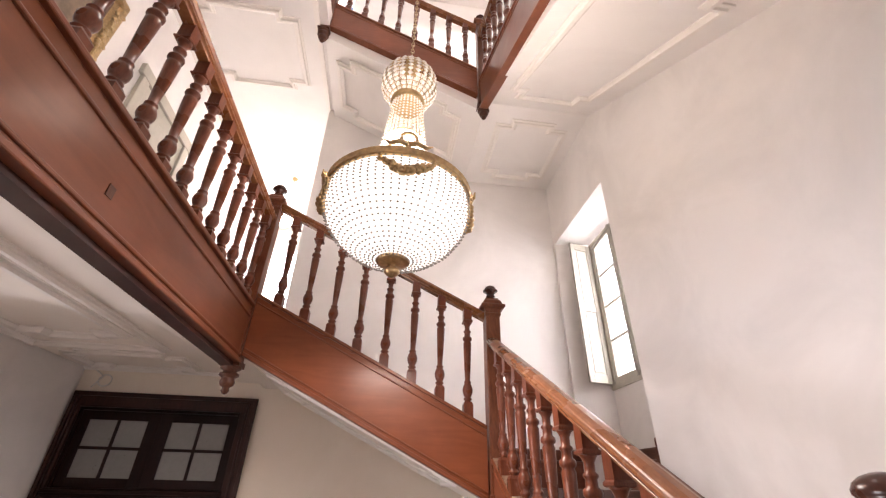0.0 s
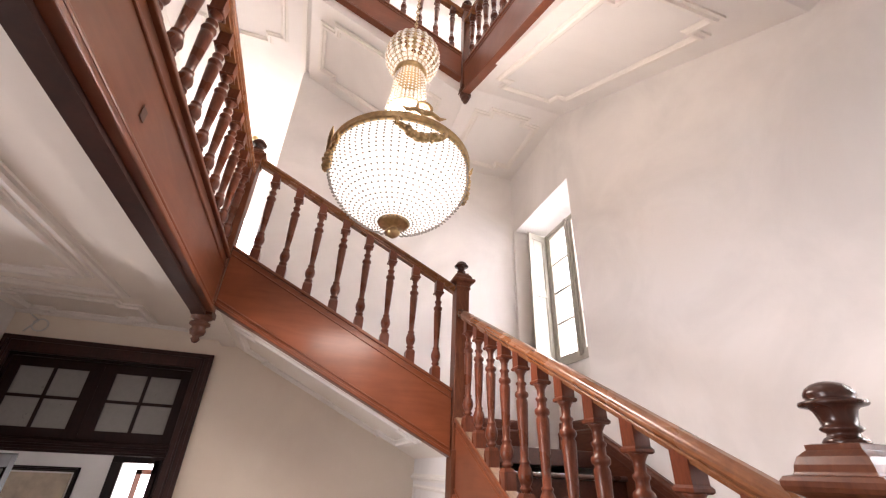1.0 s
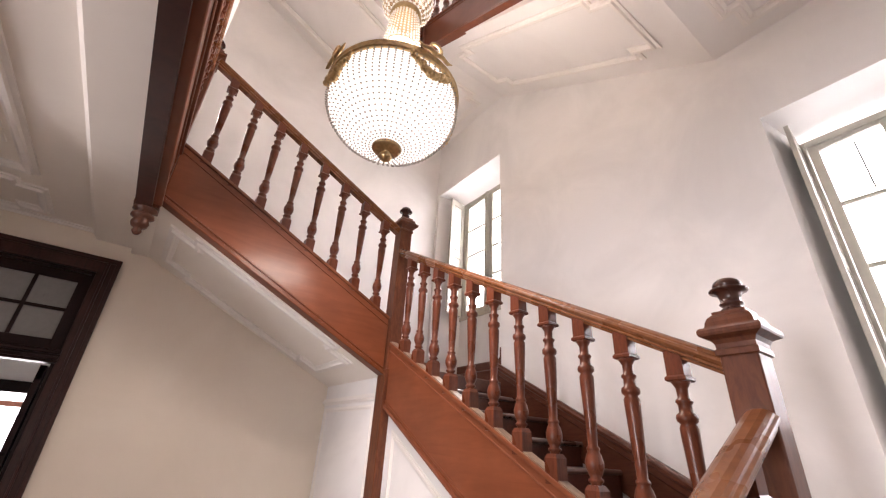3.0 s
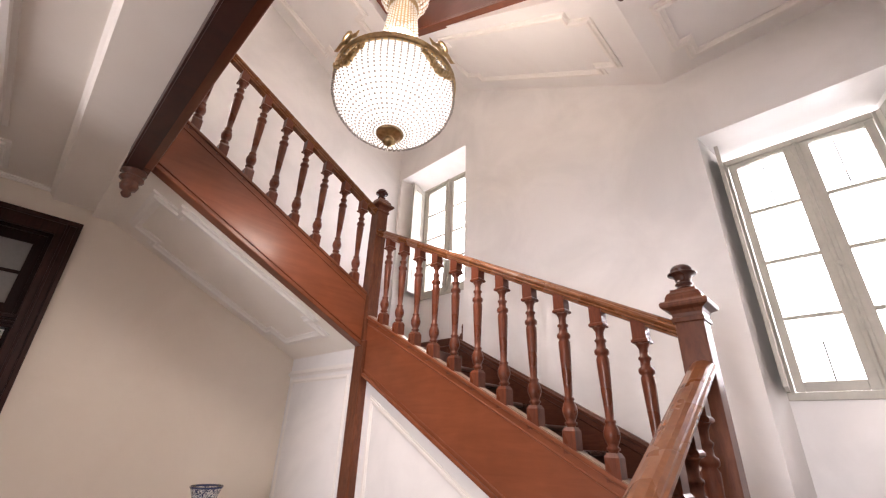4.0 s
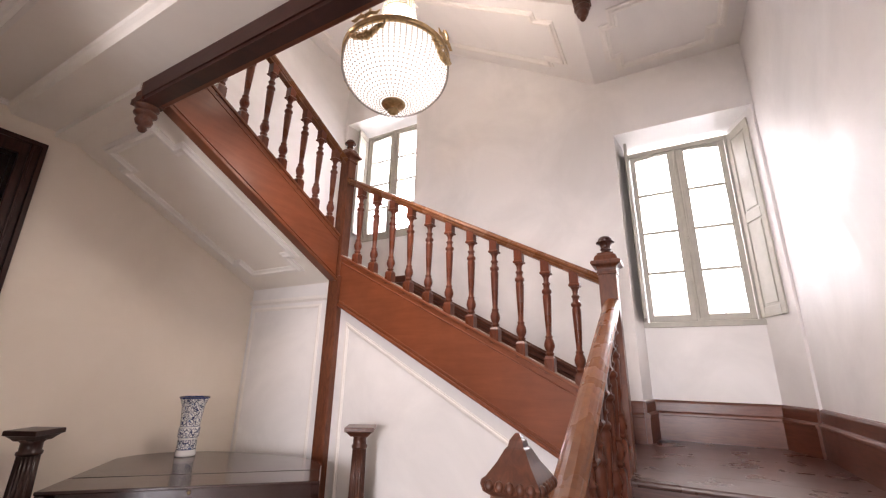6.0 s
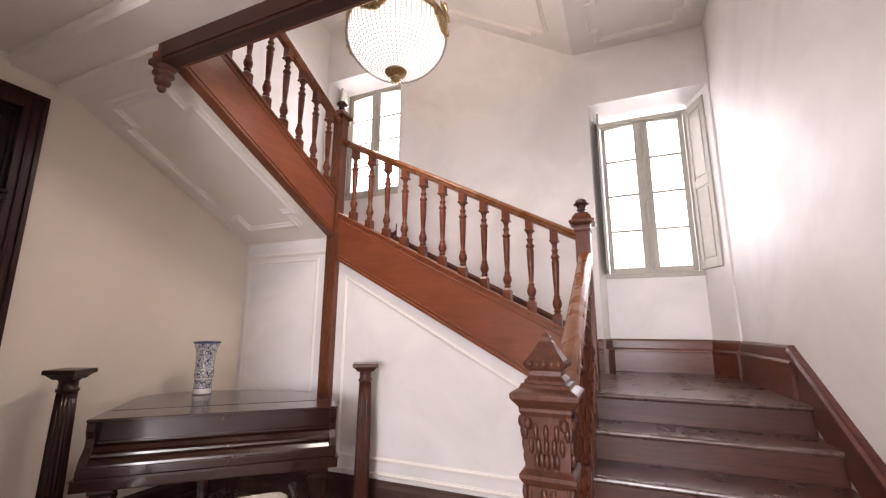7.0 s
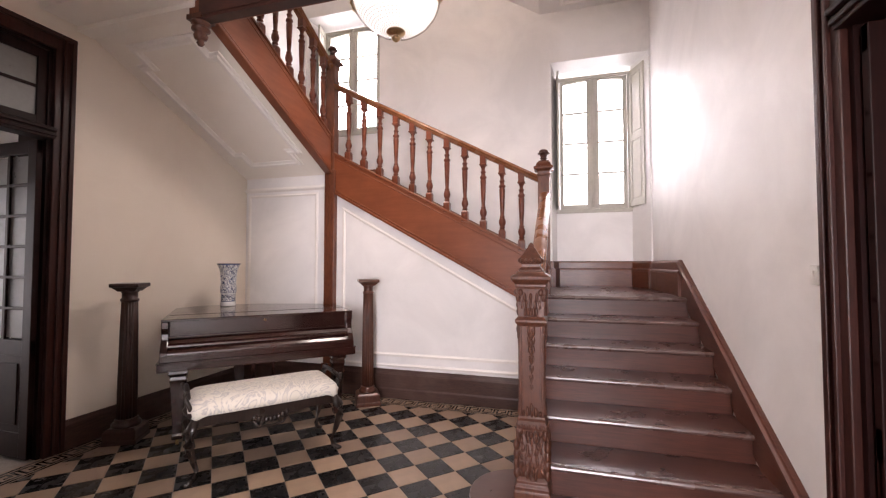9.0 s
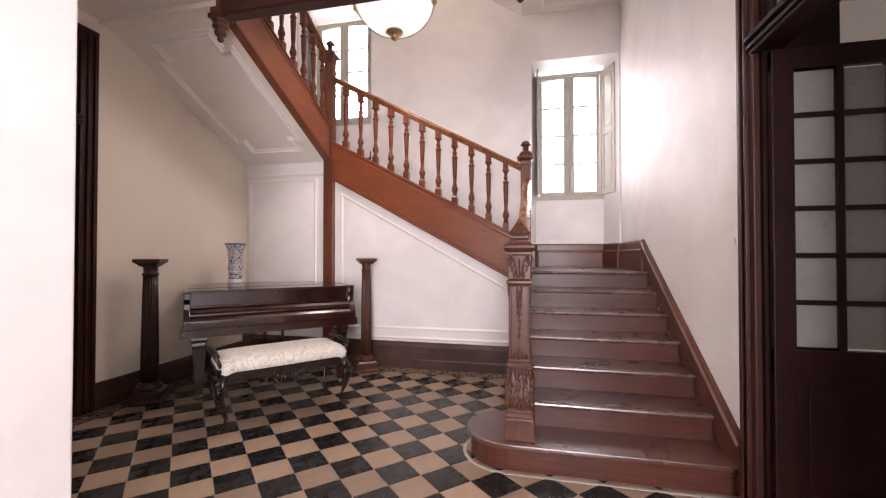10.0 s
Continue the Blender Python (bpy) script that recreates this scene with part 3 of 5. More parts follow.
def landing(z, x0, x1, y0, y1, label):
    g = Geo()
    g.box(x0, x1, y0, y1, z - 0.12, z)
    ob = structure("floor_landing", g, TREAD, label, "landing", 0.008)
    return ob


def flight_two(dz, label):
    top = thing("stair_flight", (XS, 2.1, Z1 + dz), label, "stairs")
    n, rise = 9, (Z2 - Z1) / 9
    run = 2.45 / 8
    for k in range(n - 1):
        y = 0.93 + run * k
        z = Z1 + dz + rise * (k + 1)
        step(top, (y, y + run + 0.02, z, 1), "x", XS + 0.03, XW - 0.002)
        g = Geo()
        g.box(XS + 0.03, XW - 0.002, y + 0.028, y + 0.045, z - rise - 0.003, z - 0.036)
        part("riser", g, RISER, top)
    g = Geo()
    y0, y1 = 0.89, 3.40
    g.prism([(y0, b2(y0) + dz), (y1, b2(y1) + dz), (y1, f2(y1) + dz), (y0, f2(y0) + dz)], "x", XS - 0.03, XS + 0.03)
    st = part("string", g, STRING_H, top, "varnished reddish brown string", 0.004)
    g = Geo()
    for t0, fn, w, hh in ((0.0, f2, 0.045, 0.028), (-0.055, f2, 0.036, 0.014), (-0.012, b2, 0.05, 0.03), (0.035, b2, 0.038, 0.016)):
        g.sweep([(-w, 0), (w, 0), (w, hh), (-w, hh)], (XS, y0, fn(y0) + dz + t0), (XS, y1, fn(y1) + dz + t0), (1, 0, 0))
    part("string_moulding", g, STRING_H, st, "", 0.006)
    # thin strip along the string's top, paler than the string
    g = Geo()
    g.sweep([(-0.032, 0.027), (0.032, 0.027), (0.032, 0.034), (-0.032, 0.034)], (XS, y0, f2(y0) + dz), (XS, y1, f2(y1) + dz), (1, 0, 0))
    part("ledge", g, LEDGE, st, "pale ledge between the balusters")
    return top


def flight_three(dz, label):
    top = thing("stair_flight", (0.1, YS, Z2 + dz), label, "stairs")
    n = 7
    rise, run = (Z3 - Z2) / n, 1.94 / 6
    for k in range(n - 1):
        x, z = 1.02 - run * k, Z2 + dz + rise * (k + 1)
        step(top, (-x, -(x - run - 0.02), z, -1), "y", YS + 0.03, YL - 0.002)
        g = Geo()
        g.box(x - 0.045, x - 0.028, YS + 0.03, YL - 0.002, z - rise - 0.003, z - 0.036)
        part("riser", g, RISER, top)
    g = Geo()
    x0, x1 = -0.86, 1.0
    g.prism([(x0, b3(x0) + dz), (x1, b3(x1) + dz), (x1, f3(x1) + dz), (x0, f3(x0) + dz)], "y", YS - 0.03, YS + 0.03)
    st = part("string", g, STRING, top, "varnished reddish brown string", 0.004)
    g = Geo()
    for t0, fn, w, hh in ((0.0, f3, 0.045, 0.028), (-0.055, f3, 0.036, 0.014), (-0.012, b3, 0.05, 0.03), (0.035, b3, 0.038, 0.016)):
        g.sweep([(-w, 0), (w, 0), (w, hh), (-w, hh)], (x0, YS, fn(x0) + dz + t0), (x1, YS, fn(x1) + dz + t0), (0, 1, 0))
    part("string_moulding", g, STRING, st, "", 0.006)
    return top


flight_one()
flight_two(0, "reddish brown wooden flight with closed string")
flight_three(0, "reddish brown wooden flight reaching the gallery")
flight_two(STOREY, "upper reddish brown wooden flight seen from below")
flight_three(STOREY, "upper reddish brown wooden flight seen from below")
landing(Z1, 1.128, 2.75, YR, 0.95, "worn brown wooden floor of the first landing")
landing(Z2, 1.12, 2.75, 3.36, YL, "brown wooden floor of the second landing")

g = Geo()                                  # gallery edge beam
g.box(XG - 0.03, XG + 0.05, YR, 3.40, 3.55, 3.985)
gal = thing("gallery_beam", (XG, 2.0, 3.55), "reddish brown moulded edge beam of the gallery", "beam")
part("beam", g, STRING_H, gal, "", 0.005)
g = Geo()
for z0, z1, w in ((3.985, 4.012, 0.075), (3.90, 3.918, 0.062), (3.60, 3.62, 0.062), (3.545, 3.575, 0.08)):
    g.box(XG - w + 0.02, XG + w, YR, 3.40, z0, z1)
part("beam_moulding", g, STRING_H, gal, "", 0.007)
# underside and back edge, coloured darker than the beam's face
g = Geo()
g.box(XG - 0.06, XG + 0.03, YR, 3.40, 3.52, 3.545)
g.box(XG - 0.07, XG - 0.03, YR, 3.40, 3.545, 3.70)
part("beam_underside", g, UNDER, gal, "dark red-brown underside")
g = Geo()
g.box(XG + 0.05, XG + 0.054, 1.56, 1.60, 3.70, 3.75)
part("patch", g, CARVED, gal, "small square plugged patch")
g = Geo()
g.box(XC, XG - 0.03, YR, 8.4, 3.955, 3.975)
structure("floor_gallery", g, TREAD, "brown wooden gallery floor", "floor")


# ---- balustrades ----
def square(w, z, taper=1.0):
    return [(-w * taper, -w * taper, z), (w * taper, -w * taper, z), (w * taper, w * taper, z), (-w * taper, w * taper, z)]


def baluster_mesh(h, foot=0.022):
    """A turned baluster: block, bulb, long shaft that thickens upwards, collars, block."""
    g = Geo()
    w = 0.036
    g.loft([square(w, -foot), square(w, 0.085), square(w * 0.72, 0.105)], False)
    prof = [(0.024, 0.10), (0.020, 0.118), (0.028, 0.126), (0.028, 0.134), (0.020, 0.142), (0.027, 0.158), (0.034, 0.182), (0.035, 0.205), (0.029, 0.232), (0.021, 0.25), (0.025, 0.256), (0.025, 0.264), (0.018, 0.272), (0.0205, 0.34), (0.025, 0.45), (0.0285, 0.555), (0.029, 0.585), (0.023, 0.60), (0.032, 0.61), (0.034, 0.622), (0.032, 0.634), (0.022, 0.644), (0.021, 0.672), (0.027, 0.682), (0.027, 0.69), (0.018, 0.70), (0.019, 0.735), (0.026, 0.752), (0.034, 0.764)]
    g.lathe([(r * 1.14, z * h / 0.87) for r, z in prof], n=12)
    g.loft([square(w * 0.95, 0.762 * h / 0.87), square(w * 1.12, 0.768 * h / 0.87), square(w * 1.12, 0.778 * h / 0.87), square(w * 0.92, 0.787 * h / 0.87), square(w * 0.92, h + 0.02)], False)
    return finish(g, "baluster", TURNED)


BAL, BAL_T, BAL_G, BAL_F = baluster_mesh(0.82), baluster_mesh(0.84), baluster_mesh(0.775), baluster_mesh(0.82, 0.09)
RAIL_HALF = [(0.026, -0.075), (0.028, -0.062), (0.041, -0.058), (0.042, -0.05), (0.038, -0.046), (0.046, -0.042), (0.055, -0.03), (0.054, -0.018), (0.044, -0.013), (0.041, -0.006), (0.03, 0.002), (0.014, 0.008)]
RAIL_SECTION = RAIL_HALF + [(-a, b) for a, b in reversed(RAIL_HALF)]


def rail(g, p0, p1, side):
    g.sweep(RAIL_SECTION, p0, p1, side, False)


def newel(parent, x, y, z0, zc, pendant=False, mat=None, w=0.06):
    """A square newel up to zc, with a moulded cap and a mushroom knob; with a turned drop below if pendant."""
    mat = mat or NEWEL
    g = Geo()
    g.box(x - w, x + w, y - w, y + w, z0, zc)
    post = part("newel_post", g, mat, parent, "square reddish brown newel post", 0.006)
    g = Geo()
    rings = []
    for ww, dz in ((0.07, -0.085), (0.078, -0.08), (0.078, -0.06), (0.072, -0.054), (0.074, -0.036), (0.083, -0.02), (0.098, -0.012), (0.113, -0.006), (0.117, 0.004), (0.117, 0.016), (0.110, 0.026), (0.094, 0.03), (0.091, 0.036), (0.088, 0.052), (0.080, 0.07), (0.067, 0.082), (0.063, 0.085), (0.063, 0.097), (0.05, 0.1)):
        ww, dz = ww * 0.87, dz * 0.9
        rings.append([(x + a, y + b, zc + dz) for a, b in ((-ww, -ww), (ww, -ww), (ww, ww), (-ww, ww))])
    g.loft(rings, False)
    part("cap", g, mat, post)
    g = Geo()
    g.lathe([(r * 0.86, h * 0.9) for r, h in ((0.046, 0.095), (0.05, 0.104), (0.044, 0.112), (0.036, 0.117), (0.034, 0.124), (0.043, 0.129), (0.047, 0.134), (0.043, 0.139), (0.038, 0.142), (0.041, 0.158), (0.047, 0.176), (0.055, 0.184), (0.073, 0.188), (0.076, 0.192), (0.074, 0.197), (0.057, 0.202), (0.053, 0.206), (0.057, 0.211), (0.057, 0.219), (0.050, 0.231), (0.036, 0.241), (0.018, 0.247), (0.003, 0.249))], x, y, zc, 24)
    part("finial", g, FINIAL, post, "turned mushroom finial")
    if pendant:
        g = Geo()
        g.box(x - w - 0.012, x + w + 0.012, y - w - 0.012, y + w + 0.012, z0 - 0.035, z0 + 0.004)
        g.lathe([(0.07, -0.03), (0.074, -0.05), (0.05, -0.065), (0.046, -0.075), (0.068, -0.085), (0.07, -0.1), (0.05, -0.112), (0.045, -0.122), (0.054, -0.145), (0.046, -0.17), (0.026, -0.182), (0.024, -0.19), (0.03, -0.205), (0.018, -0.225), (0.003, -0.232)], x, y, z0, 16)
        part("pendant", g, CARVED, post, "turned wooden drop")
    return post


LAB = "reddish brown turned wooden balustrade"
for dz in (0, STOREY):
    top = thing("balustrade", (XS, 2.1, f2(2.1) + dz), LAB + " of the cross flight", "balustrade", "stair balustrades")
    g = Geo()
    rail(g, (XS, 0.89, f2(0.89, 0.91) + dz), (XS, 3.39, f2(3.39, 0.91) + dz), (1, 0, 0))
    part("handrail", g, RAIL, top, "moulded polished handrail", 0.0015)
    for k in range(11):
        y = 1.085 + 0.2125 * k
        placed("baluster", BAL, (XS, y, f2(y) + 0.02 + dz), top)
    newel(top, XS - 0.005, YF + 0.015, (0.9 if not dz else 5.06), Z1 + 1.34 + dz, bool(dz))
    top = thing("balustrade", (0.1, YS, f3(0.1) + dz), LAB + " of the rising flight", "balustrade", "stair balustrades")
    g = Geo()
    rail(g, (1.0, YS, f3(1.0, 0.93) + dz), (-0.86, YS, f3(-0.86, 0.93) + dz), (0, 1, 0))
    part("handrail", g, RAIL, top, "moulded polished handrail", 0.0015)
    for k in range(8):
        x = 0.86 - 0.222 * k
        placed("baluster", BAL_T, (x, YS, f3(x) + 0.02 + dz), top)
    newel(top, XS + 0.01, YS, (2.3 if not dz else 6.69), 4.13 + dz, bool(dz))
    newel(top, XG, YS, 3.56 + dz, 5.00 + dz, True)
top = thing("balustrade", (XG, 2.0, 4.0), LAB + " along the gallery", "balustrade", "stair balustrades")
g = Geo()
rail(g, (XG, YF, 4.86), (XG, 3.39, 4.86), (1, 0, 0))
part("handrail", g, RAIL, top, "moulded polished handrail", 0.0015)
for k in range(12):
    placed("baluster", BAL_G, (XG, 0.98 + 0.2125 * k, 4.0), top)
newel(top, XG, YF, 3.56, 5.0, True)
top = thing("balustrade", (0.0, YF, 1.0), LAB + " of the first flight", "balustrade", "stair balustrades")
g = Geo()
rail(g, (-0.98, YF, f1(-0.98, 1.02)), (1.0, YF, f1(1.0, 0.96)), (0, 1, 0))
part("handrail", g, RAIL, top, "moulded polished handrail", 0.0015)
for k in range(8):
    x = -0.72 + 0.215 * k
    placed("baluster", BAL_F, (x, YF, f1(x, 0.10)), top)

g = Geo()                                  # post under the second landing
g.box(1.0, 1.10, YS - 0.08, YS + 0.06, 0, 2.75)
g.box(0.985, 1.02, YS - 0.095, YS + 0.075, 0, 0.36)
post = part("stair_post", g, NEWEL, None, "", 0.008)
tagged(post, "slender reddish brown wooden post under the stairs", "post")


# ---- windows ----
def window(name, y0, y1, z0, z1, label, turned):
    """A two-leaved casement at the back of its niche, with open inside shutters."""
    top = thing(name, (2.77, (y0 + y1) / 2, z0), label, "window", "", "structure")
    g = Geo()
    g.box(2.735, 2.80, y0, y0 + 0.045, z0, z1)
    g.box(2.735, 2.80, y1 - 0.045, y1, z0, z1)
    g.box(2.735, 2.80, y0 + 0.045, y1 - 0.045, z1 - 0.05, z1)
    g.box(2.725, 2.80, y0 - 0.03, y1 + 0.03, z0, z0 + 0.055)
    part("window_frame", g, PAINT, top, "", 0.005)
    mid = (y0 + y1) / 2
    for side in (-1, 1):
        a, b = (y0 + 0.05, mid - 0.004) if side < 0 else (mid + 0.004, y1 - 0.05)
        g = Geo()
        so, si = 0.055, 0.078
        sa, sb = (so, si) if side < 0 else (si, so)
        g.box(2.745, 2.785, a, a + sa, z0 + 0.06, z1 - 0.055)
        g.box(2.745, 2.785, b - sb, b, z0 + 0.06, z1 - 0.055)
        pa, pb, pz0, pz1 = a + sa, b - sb, z0 + 0.125, z1 - 0.12
        g.box(2.745, 2.785, pa, pb, z0 + 0.06, pz0)
        # head with a shallow arch
        pts = [(pa, z1 - 0.055), (pb, z1 - 0.055)]
        for i in range(9):
            y = pb + (pa - pb) * i / 8
            pts.append((y, pz1 + 0.045 * (1 - ((y - mid) / (y1 - mid)) ** 2)))
        g.prism(pts, "x", 2.745, 2.785)
        h = (pz1 + 0.03 - pz0) / 4
        for k in (1, 2, 3):
            g.box(2.752, 2.780, pa, pb, pz0 + h * k - 0.014, pz0 + h * k + 0.014)
        sash = part("sash", g, PAINT, top, "", 0.004)
        for k in range(4):
            q = Geo()
            q.box(2.763, 2.767, pa, pb, pz0 + h * k + 0.011, pz0 + h * (k + 1) - 0.011 + (0.05 if k == 3 else 0))
            pn = part("pane", q, PANE, sash)
            pn.visible_shadow = False
    g = Geo()
    g.box(2.725, 2.747, mid - 0.028, mid + 0.028, z0 + 0.07, z1 - 0.06)
    part("meeting_stile", g, PAINT, top, "", 0.006)
    g = Geo()
    g.tube([(2.718, mid, z0 + 0.05), (2.718, mid, z1 - 0.03)], 0.006, 8)
    g.blob((2.712, mid, (z0 + z1) / 2 - 0.1), (0.014, 0.014, 0.03))
    for z in (z0 + 0.06, z1 - 0.04):
        g.box(2.705, 2.73, mid - 0.022, mid + 0.022, z - 0.02, z + 0.02)
    part("bolt", g, PAINT, top, "painted espagnolette bolt")
    for y in ((y0 + mid) / 2 + 0.02, (y1 + mid) / 2 - 0.02):
        for z_low, z_high in ((z0 + 0.05, z0 + 0.42), (z1 - 0.42, z1 - 0.03)):
            g = Geo()
            g.tube([(2.92, y, z_low), (2.92, y, z_high)], 0.006, 6)
            part("guard_bar", g, IRON, top, "thin iron guard bar outside the glass")
    for side, hinge, end in ((-1, (2.725, y0 + 0.015), (2.40, y0 - 0.115)), (1, (2.725, y1 - 0.01), turned)):
        d = Vector((end[0] - hinge[0], end[1] - hinge[1], 0))
        w = d.length
        d.normalize()
        nrm = Vector((d.y, -d.x, 0)) * (-1 if side < 0 else 1)
        m = Matrix((( d.x, nrm.x, 0, hinge[0]), (d.y, nrm.y, 0, hinge[1]), (0, 0, 1, z0 + 0.06), (0, 0, 0, 1)))
        H = z1 - z0 - 0.09
        g = Geo()
        g.box(0, w, -0.004, 0.004, 0, H, m)
        for x0, x1, p0, p1 in ((0, 0.06, 0, H), (w - 0.06, w, 0, H), (0.06, w - 0.06, 0, 0.09), (0.06, w - 0.06, H - 0.09, H), (0.06, w - 0.06, H * 0.5 - 0.05, H * 0.5 + 0.05)):
            g.box(x0, x1, -0.014, 0.014, p0, p1, m)
        for p0, p1 in ((0.115, H * 0.5 - 0.075), (H * 0.5 + 0.075, H - 0.115)):
            g.box(0.085, w - 0.085, -0.01, 0.01, p0, p1, m)
        part("shutter", g, PAINT, top, "open panelled inside shutter", 0.004)
    return top


window("window_1", -0.29, 0.73, 2.31, 4.315, "greige painted casement window with open panelled shutters", (2.40, 0.695))
window("window_2", 3.53, 4.62, 3.76, 5.62, "greige painted casement window above the stair landing", (2.43, 4.54))
g = Geo()
g.box(9.0, 9.05, -22, 26, -6, 24)
g.box(-14, 8, 16.0, 16.05, -6, 24)
tagged(part("backdrop", g, glow("bright_sky", (0.95, 0.97, 1.0), 1.4)), "plain bright overcast sky beyond the windows", "sky", "", "structure")


# ---- doors ----
def double_door(name, m, a0, a1, label, leaves, inset=0.10, zt=2.66, width=0.68, edge=0.135):
    """A dark door case in a wall: casing, transom lights, and glazed leaves opened into the next room. m: along the wall, into the room behind, up."""
    top = thing(name, m @ Vector(((a0 + a1) / 2, 0, 0)), label, "door", "", "structure")
    zh = 3.385
    g = Geo()
    for s, e in ((a0 - edge + 0.015, a0 + 0.01), (a1 - 0.01, a1 + 0.12)):
        g.box(s, e, -0.035, 0.0, 0, zh + 0.11, m)
    g.box(a0 - edge + 0.015, a1 + 0.12, -0.036, 0.0, zh - 0.01, zh + 0.11, m)
    for s, e in ((a0 - edge, a0 - edge + 0.035), (a1 + 0.10, a1 + 0.135), (a0 - 0.025, a0 - 0.01), (a1 + 0.04, a1 + 0.06)):
        g.box(s, e, -0.055, -0.03, 0, zh + 0.12, m)
    g.box(a0 - edge, a1 + 0.135, -0.056, -0.03, zh + 0.085, zh + 0.125, m)
    part("casing", g, CASING, top, "", 0.006)
    g = Geo()
    g.box(a0, a0 + 0.035, 0.0, 0.35, 0, zh, m)
    g.box(a1 - 0.035, a1, 0.0, 0.35, 0, zh, m)
    g.box(a0, a1, 0.0, 0.35, zh - 0.035, zh, m)
    part("jamb", g, DARK, top)
    g = Geo()
    g.box(a0, a1, -0.05, 0.10, zt - 0.05, zt + 0.05, m)
    g.box(a0, a1, -0.075, -0.045, zt + 0.012, zt + 0.04, m)
    g.box(a0, a1, -0.065, -0.045, zt - 0.03, zt - 0.005, m)
    part("transom", g, DARK, top, "", 0.006)
    mid = (a0 + a1) / 2
    for s, e in ((a0 + 0.035, mid), (mid, a1 - 0.035)):
        g = Geo()
        b0, b1 = zt + 0.05, zh - 0.035
        sa, sb = (0.075, 0.105) if s < mid - 0.1 else (0.105, 0.065)
        g.box(s, s + sa, 0.02, 0.06, b0, b1, m)
        g.box(e - sb, e, 0.02, 0.06, b0, b1, m)
        g.box(s, e, 0.0215, 0.0585, b0, b0 + 0.08, m)
        g.box(s, e, 0.0215, 0.0585, b1 - 0.08, b1, m)
        c, h = (s + sa + e - sb) / 2, (b0 + b1) / 2
        g.box(c - 0.013, c + 0.013, 0.025, 0.055, b0, b1, m)
        g.box(s, e, 0.0265, 0.0535, h - 0.013, h + 0.013, m)
        light = part("transom_light", g, DARK, top, "", 0.004)
        for x0, x1 in ((s + sa, c - 0.013), (c + 0.013, e - sb)):
            for p0, p1 in ((b0 + 0.08, h - 0.013), (h + 0.013, b1 - 0.08)):
                q = Geo()
                q.box(x0, x1, 0.038, 0.042, p0, p1, m)
                part("pane", q, FROST, light, "frosted pane")
    for hinge in leaves:
        s = -1 if hinge > mid else 1
        x0, x1 = hinge, hinge + s * 0.042
        x0, x1 = min(x0, x1), max(x0, x1)
        c0, c1, top_z = inset, inset + width, zt - 0.07
        g = Geo()
        cm = (c0 + c1) / 2
        rows = [0.96 + k * (top_z - 0.11 - 0.96) / 6 for k in range(7)]
        for p, q0, r0, r1 in ((c0, c0 + 0.10, 0.02, top_z), (c1 - 0.10, c1, 0.02, top_z), (c0, c1, top_z - 0.11, top_z), (c0, c1, 0.02, 0.22), (c0, c1, 0.83, 0.96), (cm - 0.018, cm + 0.018, 0.96, top_z)):
            e = 0.0 if (q0 - p) < 0.11 and (r1 - r0) > 2.0 else (0.0015 if (q0 - p) > 0.11 else 0.003)
            g.box(x0 + e, x1 - e, p, q0, r0, r1, m)
        for z in rows[1:-1]:
            g.box(x0 + 0.004, x1 - 0.004, c0, c1, z - 0.013, z + 0.013, m)
        g.box(x0 + 0.012, x1 - 0.012, c0, c1, 0.02, 0.96, m)
        g.box(x0 + 0.004, x1 - 0.004, c0 + 0.15, c1 - 0.15, 0.28, 0.77, m)
        leaf = part("door_leaf", g, DARK, top, "open dark glazed leaf", 0.004)
        for z0, z1 in zip(rows, rows[1:]):
            for p, q0 in ((c0 + 0.10, cm - 0.018), (cm + 0.018, c1 - 0.10)):
                q = Geo()
                q.box((x0 + x1) / 2 - 0.002, (x0 + x1) / 2 + 0.002, p, q0, z0 + 0.013, z1 - 0.013, m)
                part("pane", q, FROST, leaf, "frosted pane")
        g = Geo()
        for z in (0.35, 1.35, 2.3):
            g.tube([m @ Vector((hinge - s * 0.012, 0.092, z - 0.05)), m @ Vector((hinge - s * 0.012, 0.092, z + 0.05))], 0.011, 8)
        part("hinge", g, IRON, leaf)
    return top


left_m = Matrix(((1, 0, 0, 0), (0, 1, 0, YL), (0, 0, 1, 0), (0, 0, 0, 1)))
right_m = Matrix(((1, 0, 0, 0), (0, -1, 0, YR), (0, 0, 1, 0), (0, 0, 0, 1)))
double_door("door_1", left_m, DX0, DX1, "dark wooden double door case with frosted transom, leaves open", (DX1 - 0.05, DX0 + 0.05), 0.015, edge=0.075)
double_door("door_2", right_m, RX0, RX1, "dark wooden glazed double door standing open", (RX1 - 0.05, RX0 + 0.05), 0.015, 2.58, 0.60)

g = Geo()
g.box(-1.265, -1.205, YR, YR + 0.02, 1.48, 1.57)
sw = part("light_switch", g, SWITCH, None, "", 0.004)
tagged(sw, "small cream plastic light switch on the wall", "switch")
g = Geo()
g.box(-1.245, -1.225, YR + 0.02, YR + 0.027, 1.505, 1.545)
part("rocker", g, SWITCH, sw)
g = Geo()
g.tube([(-2.62, YL - 0.008, 3.72)] + [(-2.5 + 0.06 * math.cos(a), YL - 0.008, 3.62 + 0.055 * math.sin(a)) for a in (k * 0.5 + 2.2 for k in range(13))] + [(-2.6, YL - 0.008, 3.55)], 0.007, 6)
tagged(part("cable", g, SWITCH), "loop of white painted cable above the door", "cable")


